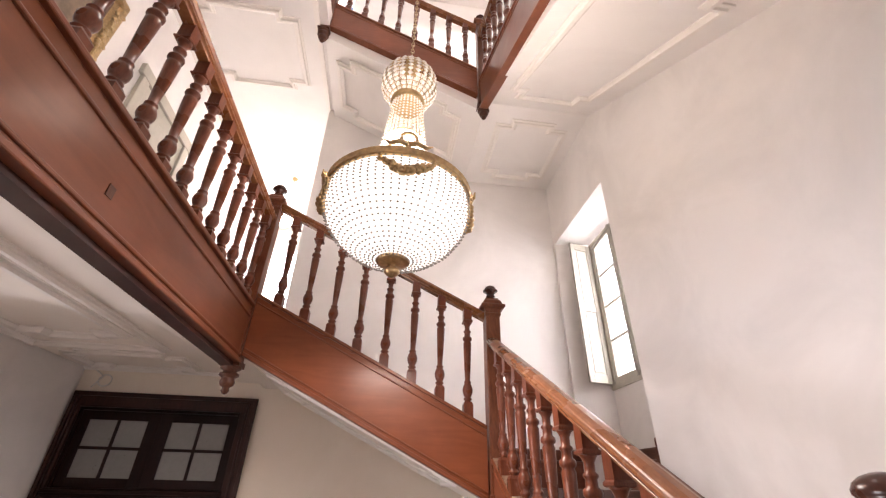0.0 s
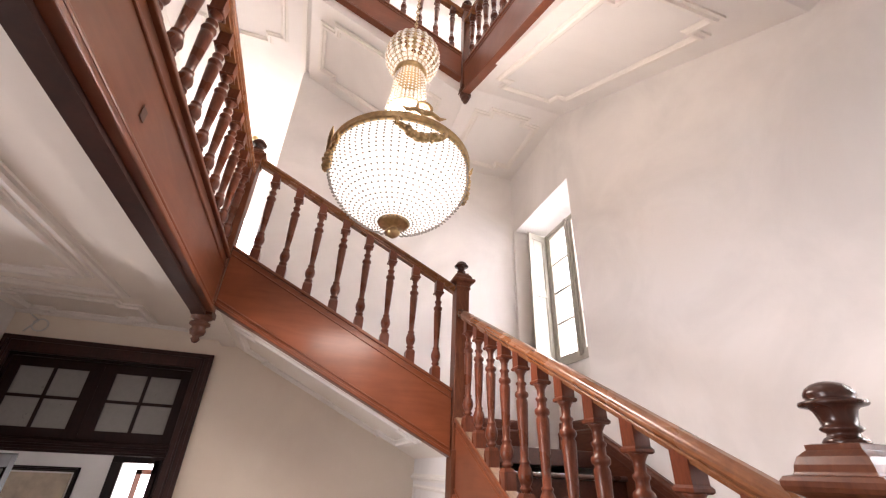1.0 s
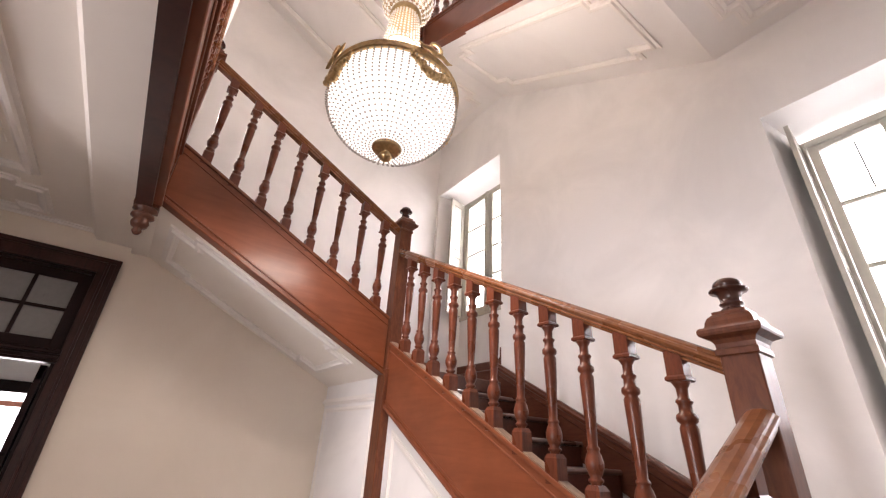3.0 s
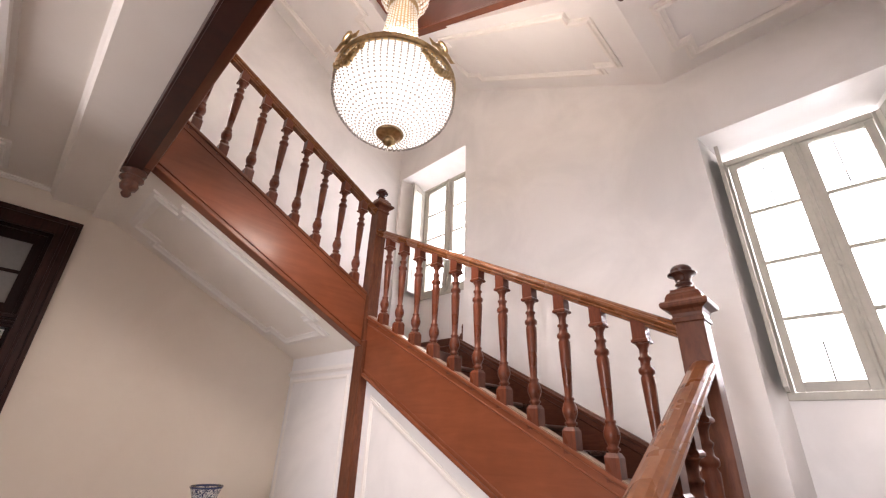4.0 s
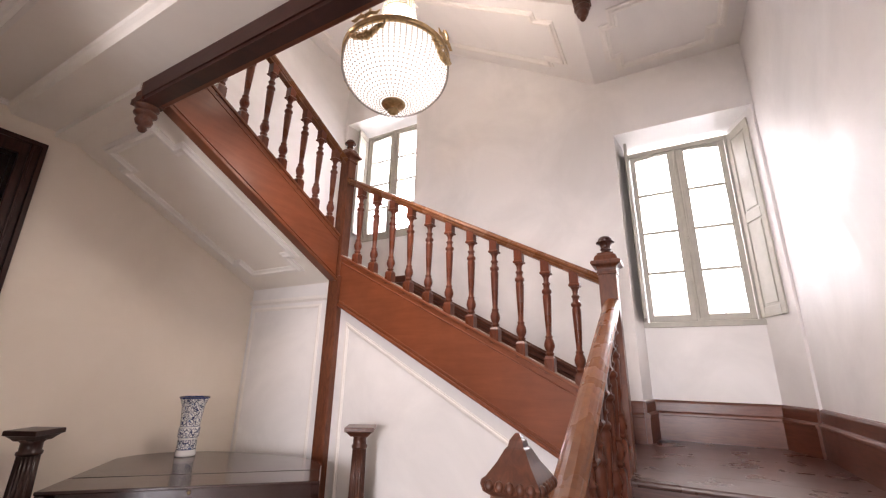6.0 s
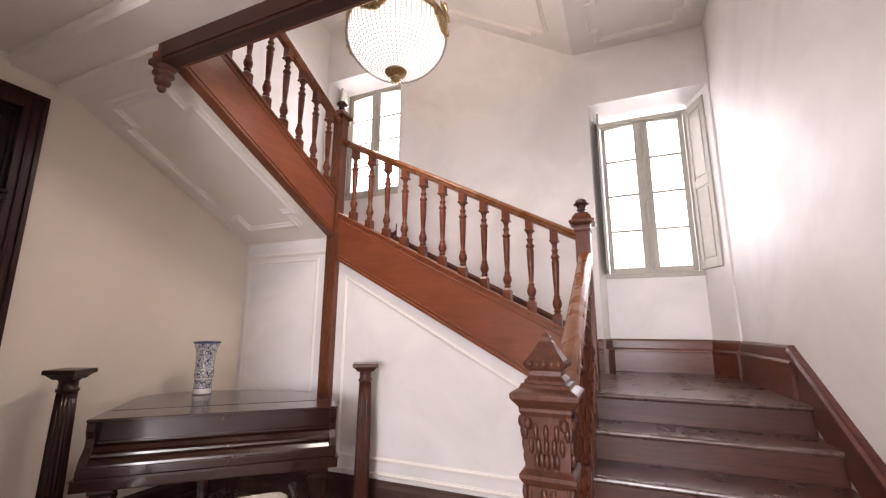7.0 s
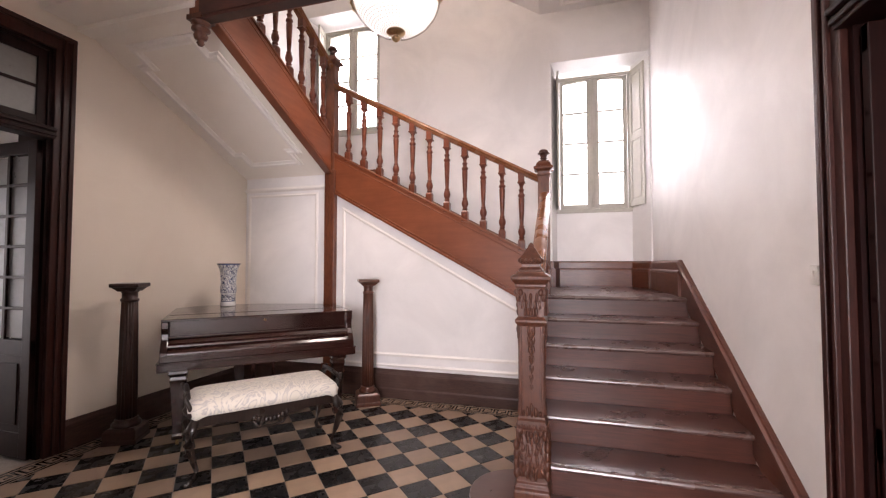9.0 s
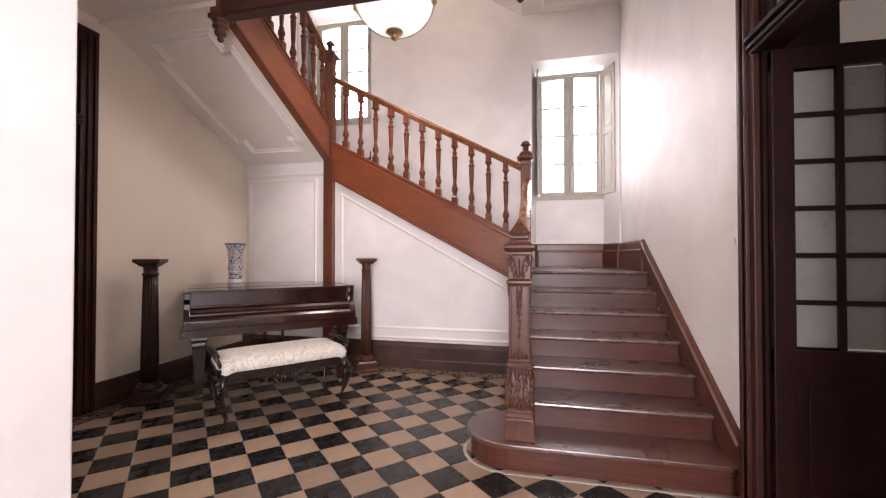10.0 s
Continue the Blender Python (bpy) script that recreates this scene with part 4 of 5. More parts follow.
# ---- carved newel at the foot of the stairs ----
def carved_newel(x, y):
    top = thing("carved_newel", (x, y, 0.18), "large carved brown wooden newel with acanthus and husks", "newel")
    rnd = random.Random(4)

    def carved_part(name, g, mat, parent, label="", bevel=0.0):
        g.v = [(x + (p[0] - x) * 0.78, y + (p[1] - y) * 0.78, p[2]) for p in g.v]
        return part(name, g, mat, parent, label, bevel)

    def ring(w, z):
        return [(x - w, y - w, z), (x + w, y - w, z), (x + w, y + w, z), (x - w, y + w, z)]
    g = Geo()
    g.loft([ring(w, z) for w, z in ((0.128, 0.18), (0.128, 0.315), (0.12, 0.325), (0.122, 0.345), (0.108, 0.36), (0.112, 0.375), (0.098, 0.39), (0.09, 0.40))], False)
    carved_part("plinth", g, CARVED, top, "", 0.004)
    g = Geo()
    g.loft([ring(w, z) for w, z in ((0.092, 0.39), (0.108, 0.43), (0.112, 0.48), (0.1, 0.55), (0.086, 0.62), (0.086, 0.66))], False)
    carved_part("bulb", g, CARVED, top)
    g = Geo()
    for sx, sy in ((1, 0), (-1, 0), (0, 1), (0, -1)):
        for row in range(8):
            for k in range(7):
                t = (k - 3) * 0.034 + rnd.uniform(-0.008, 0.008)
                z = 0.405 + row * 0.03 + rnd.uniform(-0.01, 0.01) + 0.009 * abs(k - 3)
                d = 0.112 - 0.003 * row
                c = (x + sx * d + (t if sy else 0), y + sy * d + (t if sx else 0), z)
                lean = Euler((rnd.uniform(-0.4, 0.4), rnd.uniform(-0.4, 0.4), rnd.uniform(0, 3))).to_matrix()
                g.blob(c, (0.012, 0.017, 0.025), lean, 7, 4)
    for sx in (-1, 1):
        for sy in (-1, 1):
            for row in range(4):
                g.blob((x + sx * 0.108, y + sy * 0.108, 0.42 + row * 0.05), (0.022, 0.022, 0.034), None, 7, 4)
    tagged(carved_part("acanthus_leaf", g, CARVED, top, "carved acanthus leaves"), kind="stuff")
    g = Geo()
    g.loft([ring(w, z) for w, z in ((0.098, 0.655), (0.104, 0.665), (0.104, 0.685), (0.094, 0.70), (0.097, 0.715), (0.088, 0.73))], False)
    carved_part("lower_collar", g, CARVED, top)
    g = Geo()
    for sx, sy in ((1, 0), (-1, 0), (0, 1), (0, -1)):
        for k in range(7):
            t = (k - 3) * 0.027
            g.blob((x + sx * 0.1 + (t if sy else 0), y + sy * 0.1 + (t if sx else 0), 0.675), (0.011, 0.011, 0.011), None, 6, 4)
        for k in range(5):
            t, h = (k - 2) * 0.03, 0.06 - 0.018 * abs(k - 2)
            g.blob((x + sx * 0.09 + (t if sy else 0), y + sy * 0.09 + (t if sx else 0), 0.73 + h * 0.5), (0.014, 0.014, h * 0.7), None, 7, 4)
    tagged(carved_part("collar_bead", g, CARVED, top, "carved beads and leaves of the collar"), kind="stuff")
    g = Geo()
    g.loft([ring(w, z) for w, z in ((0.076, 0.70), (0.078, 0.8), (0.082, 1.0), (0.086, 1.24))], False)
    carved_part("shaft", g, CARVED, top, "", 0.004)
    for sx, sy in ((1, 0), (-1, 0), (0, 1), (0, -1)):
        for e in (-1, 1):
            g = Geo()
            a, b = 0.066 * e, 0.084 * e
            a, b = min(a, b), max(a, b)
            if sx:
                g.box(x + min(sx * 0.07, sx * 0.092), x + max(sx * 0.07, sx * 0.092), y + a, y + b, 0.72, 1.24)
            else:
                g.box(x + a, x + b, y + min(sy * 0.07, sy * 0.0925), y + max(sy * 0.07, sy * 0.0925), 0.72, 1.24)
            carved_part("fillet", g, CARVED, top, "", 0.004)
    for sx, sy in ((1, 0), (-1, 0), (0, 1), (0, -1)):
        g = Geo()
        for k in range(7):
            z, r = 1.19 - k * 0.052, 0.022 - 0.0022 * k
            for e in (-1, 0, 1):
                t = e * r * 0.85
                g.blob((x + sx * 0.084 + (t if sy else 0), y + sy * 0.084 + (t if sx else 0), z + (0.01 if e else -0.006)), (r * 0.62, r * 0.62, r * 1.25), None, 7, 4)
        tagged(carved_part("husk_drop", g, CARVED, top, "carved drop of husks"), kind="stuff")
    g = Geo()
    g.loft([ring(w, z) for w, z in ((0.088, 1.225), (0.1, 1.235), (0.112, 1.25), (0.112, 1.262), (0.094, 1.275), (0.09, 1.28), (0.092, 1.36), (0.098, 1.42), (0.1, 1.44))], False)
    carved_part("capital", g, CARVED, top)
    g = Geo()
    for sx, sy in ((1, 0), (-1, 0), (0, 1), (0, -1)):
        for row in range(3):
            for k in range(5):
                t = (k - 2) * (0.02 + 0.011 * row)
                c = (x + sx * 0.096 + (t if sy else 0), y + sy * 0.096 + (t if sx else 0), 1.305 + row * 0.042)
                g.blob(c, (0.012, 0.012, 0.026), Euler((0, 0, 0)).to_matrix(), 7, 4)
        for e in (-1, 1):
            t = 0.072 * e
            g.blob((x + sx * 0.1 + (t if sy else 0), y + sy * 0.1 + (t if sx else 0), 1.415), (0.02, 0.02, 0.022), None, 8, 5)
    for sx in (-1, 1):
        for sy in (-1, 1):
            for k in range(3):
                g.blob((x + sx * (0.092 - 0.003 * k), y + sy * (0.092 - 0.003 * k), 1.21 - 0.035 * k), (0.013 - 0.002 * k, 0.013 - 0.002 * k, 0.026), None, 7, 4)
    tagged(carved_part("capital_leaf", g, CARVED, top, "carved leaves of the capital"), kind="stuff")
    g = Geo()
    g.loft([ring(w, z) for w, z in ((0.1, 1.435), (0.108, 1.45), (0.108, 1.462), (0.126, 1.478), (0.138, 1.49), (0.14, 1.505), (0.13, 1.512), (0.105, 1.522), (0.098, 1.535))], False)
    carved_part("cornice", g, CARVED, top, "", 0.003)
    g = Geo()
    g.loft([ring(w, z) for w, z in ((0.082, 1.53), (0.085, 1.545), (0.066, 1.56), (0.064, 1.575), (0.08, 1.585), (0.085, 1.60), (0.076, 1.612), (0.05, 1.64), (0.03, 1.668), (0.024, 1.672), (0.02, 1.685), (0.006, 1.70))], False)
    for sx, sy in ((1, 0), (-1, 0), (0, 1), (0, -1)):
        for k in range(5):
            t = (k - 2) * 0.03
            g.blob((x + sx * 0.082 + (t if sy else 0), y + sy * 0.082 + (t if sx else 0), 1.597), (0.014, 0.014, 0.013), None, 7, 4)
    carved_part("finial", g, CARVED, top, "carved pyramid finial")


carved_newel(-1.075, 0.835)


# ---- chandelier ----
def chandelier(x, y):
    top = thing("chandelier", (x, y, 3.78), "large lit basket chandelier of crystal beads and gilt bronze", "chandelier")
    basket = [(0.085, 3.868), (0.16, 3.882), (0.255, 3.925), (0.34, 3.995), (0.405, 4.085), (0.43, 4.16), (0.432, 4.23), (0.425, 4.30)]
    cone = [(0.25, 4.30), (0.232, 4.36), (0.195, 4.46), (0.165, 4.60), (0.142, 4.76), (0.124, 4.92), (0.112, 5.06), (0.105, 5.14)]
    g = Geo()
    g.lathe([(r - 0.012, z + 0.006) for r, z in basket], x, y, 0, 48)
    part("bead_basket", g, BEAD, top, "glowing basket of crystal beads")

    def at(prof, s):
        k = min(int(s), len(prof) - 2)
        f = s - k
        return prof[k][0] * (1 - f) + prof[k + 1][0] * f, prof[k][1] * (1 - f) + prof[k + 1][1] * f
    g = Geo()
    for j in range(24):
        r, z = at(basket, 7 * (j + 0.3) / 24)
        n = 64 if r > 0.3 else 48 if r > 0.2 else 32
        for i in range(n):
            a = 2 * math.pi * i / n
            c = Vector((x + r * math.cos(a), y + r * math.sin(a), z))
            q = 0.008
            g.add([c + Vector(d) * q for d in ((1, 0, 0), (-1, 0, 0), (0, 1, 0), (0, -1, 0), (0, 0, 1), (0, 0, -1))], [(0, 2, 4), (2, 1, 4), (1, 3, 4), (3, 0, 4), (2, 0, 5), (1, 2, 5), (3, 1, 5), (0, 3, 5)])
    tagged(part("bead", g, BEAD_DOT, top, "rows of small crystal beads"), kind="stuff")
    g = Geo()
    g.lathe([(r - 0.012, z) for r, z in cone[:5]], x, y, 0, 32)
    part("cone_glow", g, glow("lit_cone", (1.0, 0.95, 0.88), 2.6), top, "glowing lower tent of beads")
    g = Geo()
    for i in range(30):
        a = 2 * math.pi * i / 30
        g.tube([(x + r * math.cos(a), y + r * math.sin(a), z) for r, z in cone], 0.0022, 4)
    for k in range(3, 8):
        r, z = cone[k]
        g.tube([(x + r * math.cos(a), y + r * math.sin(a), z) for a in (2 * math.pi * i / 24 for i in range(25))], 0.003, 5)
    tagged(part("tent_wire", g, GILT, top, "thin gilt wires"), kind="stuff")
    g = Geo()
    for i in range(30):
        a = 2 * math.pi * (i + 0.5) / 30
        for j in range(34):
            r, z = at(cone, 7 * j / 34)
            q = 0.010 * (0.55 + r * 3.0)
            c = Vector((x + r * math.cos(a), y + r * math.sin(a), z))
            g.add([c + Vector((d[0] * q, d[1] * q, d[2] * q * 1.1)) for d in ((1, 0, 0), (-1, 0, 0), (0, 1, 0), (0, -1, 0), (0, 0, 1), (0, 0, -1))], [(0, 2, 4), (2, 1, 4), (1, 3, 4), (3, 0, 4), (2, 0, 5), (1, 2, 5), (3, 1, 5), (0, 3, 5)])
    tagged(part("tent_bead", g, CRYSTAL, top, "tent of crystal bead strings"), kind="stuff")
    # crown ball of beads
    ball = [(0.20 * math.sin(t), 5.33 - 0.20 * math.cos(t)) for t in (0.56 + (math.pi - 1.1) * k / 12 for k in range(13))]
    g = Geo()
    for i in range(22):
        a = 2 * math.pi * i / 22
        g.tube([(x + r * math.cos(a), y + r * math.sin(a), z) for r, z in ball], 0.0026, 4)
    for r, z in ball[1::1]:
        g.tube([(x + r * math.cos(a), y + r * math.sin(a), z) for a in (2 * math.pi * i / 24 for i in range(25))], 0.0022, 4)
    part("crown_cage", g, GILT, top, "gilt wire cage of the crown")
    g = Geo()
    for k in range(12):
        r, z = (ball[k][0] + ball[k + 1][0]) / 2, (ball[k][1] + ball[k + 1][1]) / 2
        for i in range(22):
            a = 2 * math.pi * (i + 0.5) / 22
            c = Vector((x + r * math.cos(a), y + r * math.sin(a), z))
            q = 0.005 + 0.085 * r
            out = (c - Vector((x, y, 5.33))).normalized()
            s = Vector((-math.sin(a), math.cos(a), 0))
            u = out.cross(s)
            g.add([c + s * q, c + u * q, c - s * q, c - u * q, c + out * q * 0.5, c - out * q * 0.5], [(0, 1, 4), (1, 2, 4), (2, 3, 4), (3, 0, 4), (1, 0, 5), (2, 1, 5), (3, 2, 5), (0, 3, 5)])
    tagged(part("crown_crystal", g, CRYSTAL, top, "faceted crystals of the crown"), kind="stuff")
    g = Geo()
    g.lathe([(0.10, 5.11), (0.118, 5.115), (0.122, 5.15), (0.114, 5.185), (0.10, 5.19), (0.096, 5.15)], x, y, 0, 28)
    part("neck_ring", g, GILT, top, "gilt neck ring")
    g = Geo()
    g.lathe([(0.418, 4.272), (0.436, 4.272), (0.441, 4.279), (0.436, 4.286), (0.437, 4.308), (0.442, 4.315), (0.436, 4.323), (0.418, 4.322), (0.416, 4.30)], x, y, 0, 64)
    part("rim_band", g, GILT, top, "gilt bronze rim band")
    for q in range(4):
        a0 = math.radians(-86 + 90 * q)
        g = Geo()
        rnd = random.Random(q)
        for k in range(25):
            f = k / 24 - 0.5
            a = a0 + f * 0.72
            z = 4.268 - 0.105 * (1 - (2 * f) ** 2)
            s = 0.012 + 0.014 * (1 - (2 * f) ** 2)
            rr = 0.438 - 0.002 * (1 - (2 * f) ** 2)
            for e in range(2):
                g.blob((x + rr * math.cos(a) + rnd.uniform(-0.008, 0.008), y + rr * math.sin(a) + rnd.uniform(-0.008, 0.008), z + rnd.uniform(-0.012, 0.012)), (s, s * rnd.uniform(0.6, 1.0), s * rnd.uniform(0.7, 1.2)), Euler((rnd.uniform(0, 3), rnd.uniform(0, 3), 0)).to_matrix(), 6, 4)
        part("garland", g, GILT, top, "gilt bronze flower garland")
        g = Geo()
        c = Vector((x + 0.447 * math.cos(a0), y + 0.447 * math.sin(a0), 4.330))
        s = Vector((-math.sin(a0), math.cos(a0), 0))
        g.tube([c + s * 0.042 * math.cos(t) + Vector((0, 0, 0.04 + 0.04 * math.sin(t))) for t in (2 * math.pi * k / 16 for k in range(17))], 0.010, 7)
        for e in (-1, 1):
            g.tube([c, c + s * 0.05 * e + Vector((0, 0, 0.012)), c + s * 0.095 * e + Vector((0, 0, -0.01)), c + s * 0.13 * e + Vector((0, 0, 0.008))], [0.016, 0.014, 0.012, 0.003], 7)
        part("bow", g, GILT, top, "gilt bronze ribbon bow")
    g = Geo()
    g.lathe([(0.09, 3.88), (0.094, 3.866), (0.088, 3.856), (0.06, 3.85), (0.03, 3.842), (0.018, 3.835), (0.026, 3.826), (0.042, 3.815), (0.044, 3.80), (0.03, 3.785), (0.014, 3.775), (0.006, 3.77)], x, y, 0, 24)
    part("boss", g, GILT, top, "gilt bottom boss with finial")
    g = Geo()
    for i in range(6):
        a = 2 * math.pi * i / 6
        g.tube([(x + 0.03 * math.cos(a), y + 0.03 * math.sin(a), 5.52), (x + 0.07 * math.cos(a), y + 0.07 * math.sin(a), 5.545), (x + 0.085 * math.cos(a), y + 0.085 * math.sin(a), 5.52)], [0.012, 0.014, 0.006], 6)
    g.lathe([(0.05, 5.51), (0.055, 5.53), (0.03, 5.55), (0.02, 5.6), (0.026, 5.62), (0.008, 5.64)], x, y, 0, 14)
    part("crown_mount", g, GILT, top, "gilt leaf mount")
    g = Geo()
    z = 5.63
    k = 0
    while z < 10.98:
        turn = (k % 2) * math.pi / 2
        pts = []
        for i in range(11):
            t = 2 * math.pi * i / 10
            d = 0.012 * math.cos(t)
            pts.append((x + d * math.cos(turn), y + d * math.sin(turn), z + 0.026 + 0.026 * math.sin(t)))
        g.tube(pts, 0.0042, 5)
        z += 0.042
        k += 1
    part("chain", g, GILT, top, "gilt chain")


chandelier(0.204, 2.222)


# ---- piano corner ----
PU, PN = Vector((0.682, -0.731, 0)), Vector((0.731, 0.682, 0))


def frame_at(o, u, n):
    return Matrix(((u.x, n.x, 0, o[0]), (u.y, n.y, 0, o[1]), (0, 0, 1, o[2] if len(o) > 2 else 0), (0, 0, 0, 1)))


def piano():
    m = frame_at((-0.785, 3.955), PU, PN)
    W = 1.645
    top = thing("grand_piano", m @ Vector((W / 2, 0.5, 0)), "closed dark mahogany baby grand piano with glossy lid", "piano")
    curve = [(W, 0.33), (W, 0.44), (W - 0.04, 0.60), (W - 0.16, 0.74), (W - 0.36, 0.84), (W - 0.58, 0.92), (W - 0.78, 1.00), (W - 1.0, 1.04), (0.45, 1.05), (0.25, 1.03), (0.09, 0.96), (0.0, 0.86), (0.0, 0.33)]
    curve = [(a, b if b < 0.4 else 0.33 + (b - 0.33) * 1.28) for a, b in curve]
    g = Geo()
    g.prism(curve, "z", 1.078, 1.10, m)
    part("lid_rear", g, PIANO, top, "", 0.006)
    g = Geo()
    g.box(0, W, -0.015, 0.326, 1.078, 1.10, m)
    part("lid_front", g, PIANO, top, "", 0.007)
    g = Geo()
    g.box(0.03, W - 0.03, 0.3255, 0.3305, 1.098, 1.1022, m)
    part("hinge", g, IRON, top, "long dark lid hinge")
    cx, cy = 0.8, 0.5
    g = Geo()
    g.prism([(cx + (a - cx) * 0.975, cy + (b - cy) * 0.97) for a, b in curve], "z", 0.74, 1.078, m)
    part("rim", g, PIANO, top)
    g = Geo()
    g.box(0.05, W - 0.05, 0.06, 0.09, 0.93, 1.078, m)
    g.box(0.05, W - 0.05, 0.04, 0.065, 0.925, 0.945, m)
    part("front_panel", g, PIANO, top, "", 0.004)
    side = [(0.34, 0.66), (0.34, 1.078), (0.0, 1.078), (0.0, 1.02), (0.02, 0.97), (0.015, 0.92), (-0.03, 0.87), (-0.06, 0.82), (-0.065, 0.66)]
    for a in (0.0, W - 0.055):
        g = Geo()
        g.prism([(b, z) for b, z in side], "x", a, a + 0.055, m)
        part("cheek", g, PIANO, top, "", 0.006)
    g = Geo()
    prof = [(0.08, 0.94), (0.045, 0.935), (0.02, 0.915), (0.0, 0.89), (-0.02, 0.875), (-0.022, 0.86), (-0.01, 0.85), (-0.03, 0.835), (-0.052, 0.815), (-0.055, 0.80), (0.08, 0.80)]
    g.prism(prof, "x", 0.055, W - 0.055, m)
    part("fallboard", g, PIANO, top, "closed curved fallboard")
    g = Geo()
    g.box(-0.015, W + 0.015, -0.085, 0.33, 0.665, 0.735, m)
    part("keybed", g, PIANO, top, "", 0.006)
    g = Geo()
    g.box(0.0, W, -0.072, 0.3, 0.742, 0.80, m)
    part("key_slip", g, PIANO, top, "", 0.005)
    g = Geo()
    g.box(-0.02, W + 0.02, -0.092, 0.3, 0.734, 0.743, m)
    part("keybed_moulding", g, PIANO, top, "", 0.003)
    g = Geo()
    g.blob((m @ Vector((W / 2, 0.057, 1.045))), (0.012, 0.012, 0.012))
    part("lock", g, GILT, top, "small brass lock")
    for a, b in ((0.13, 0.08), (W - 0.13, 0.08), (0.62, 0.88)):
        g = Geo()
        rings = []
        for w, z in ((0.07, 0.67), (0.075, 0.62), (0.06, 0.60), (0.065, 0.57), (0.058, 0.54), (0.034, 0.10), (0.042, 0.09), (0.042, 0.06), (0.03, 0.05)):
            rings.append([m @ Vector((a + p * w, b + q * w, z)) for p, q in ((-1, -1), (1, -1), (1, 1), (-1, 1))])
        g.loft(rings, False)
        leg = part("leg", g, PIANO, top, "", 0.004)
        g = Geo()
        c = m @ Vector((a, b, 0.026))
        g.tube([c - PU * 0.012, c + PU * 0.012], 0.026, 12)
        g.blob((m @ Vector((a, b, 0.05))), (0.012, 0.012, 0.015))
        part("castor", g, GILT, leg, "brass castor")
    g = Geo()
    for a in (W / 2 - 0.09, W / 2 + 0.09):
        g.box(a - 0.015, a + 0.015, 0.18, 0.22, 0.16, 0.67, m)
    g.box(W / 2 - 0.14, W / 2 + 0.14, 0.14, 0.26, 0.10, 0.17, m)
    for a in (-0.07, 0.0, 0.07):
        g.box(W / 2 + a - 0.012, W / 2 + a + 0.012, 0.04, 0.15, 0.115, 0.127, m)
    part("pedal_lyre", g, PIANO, top, "", 0.004)


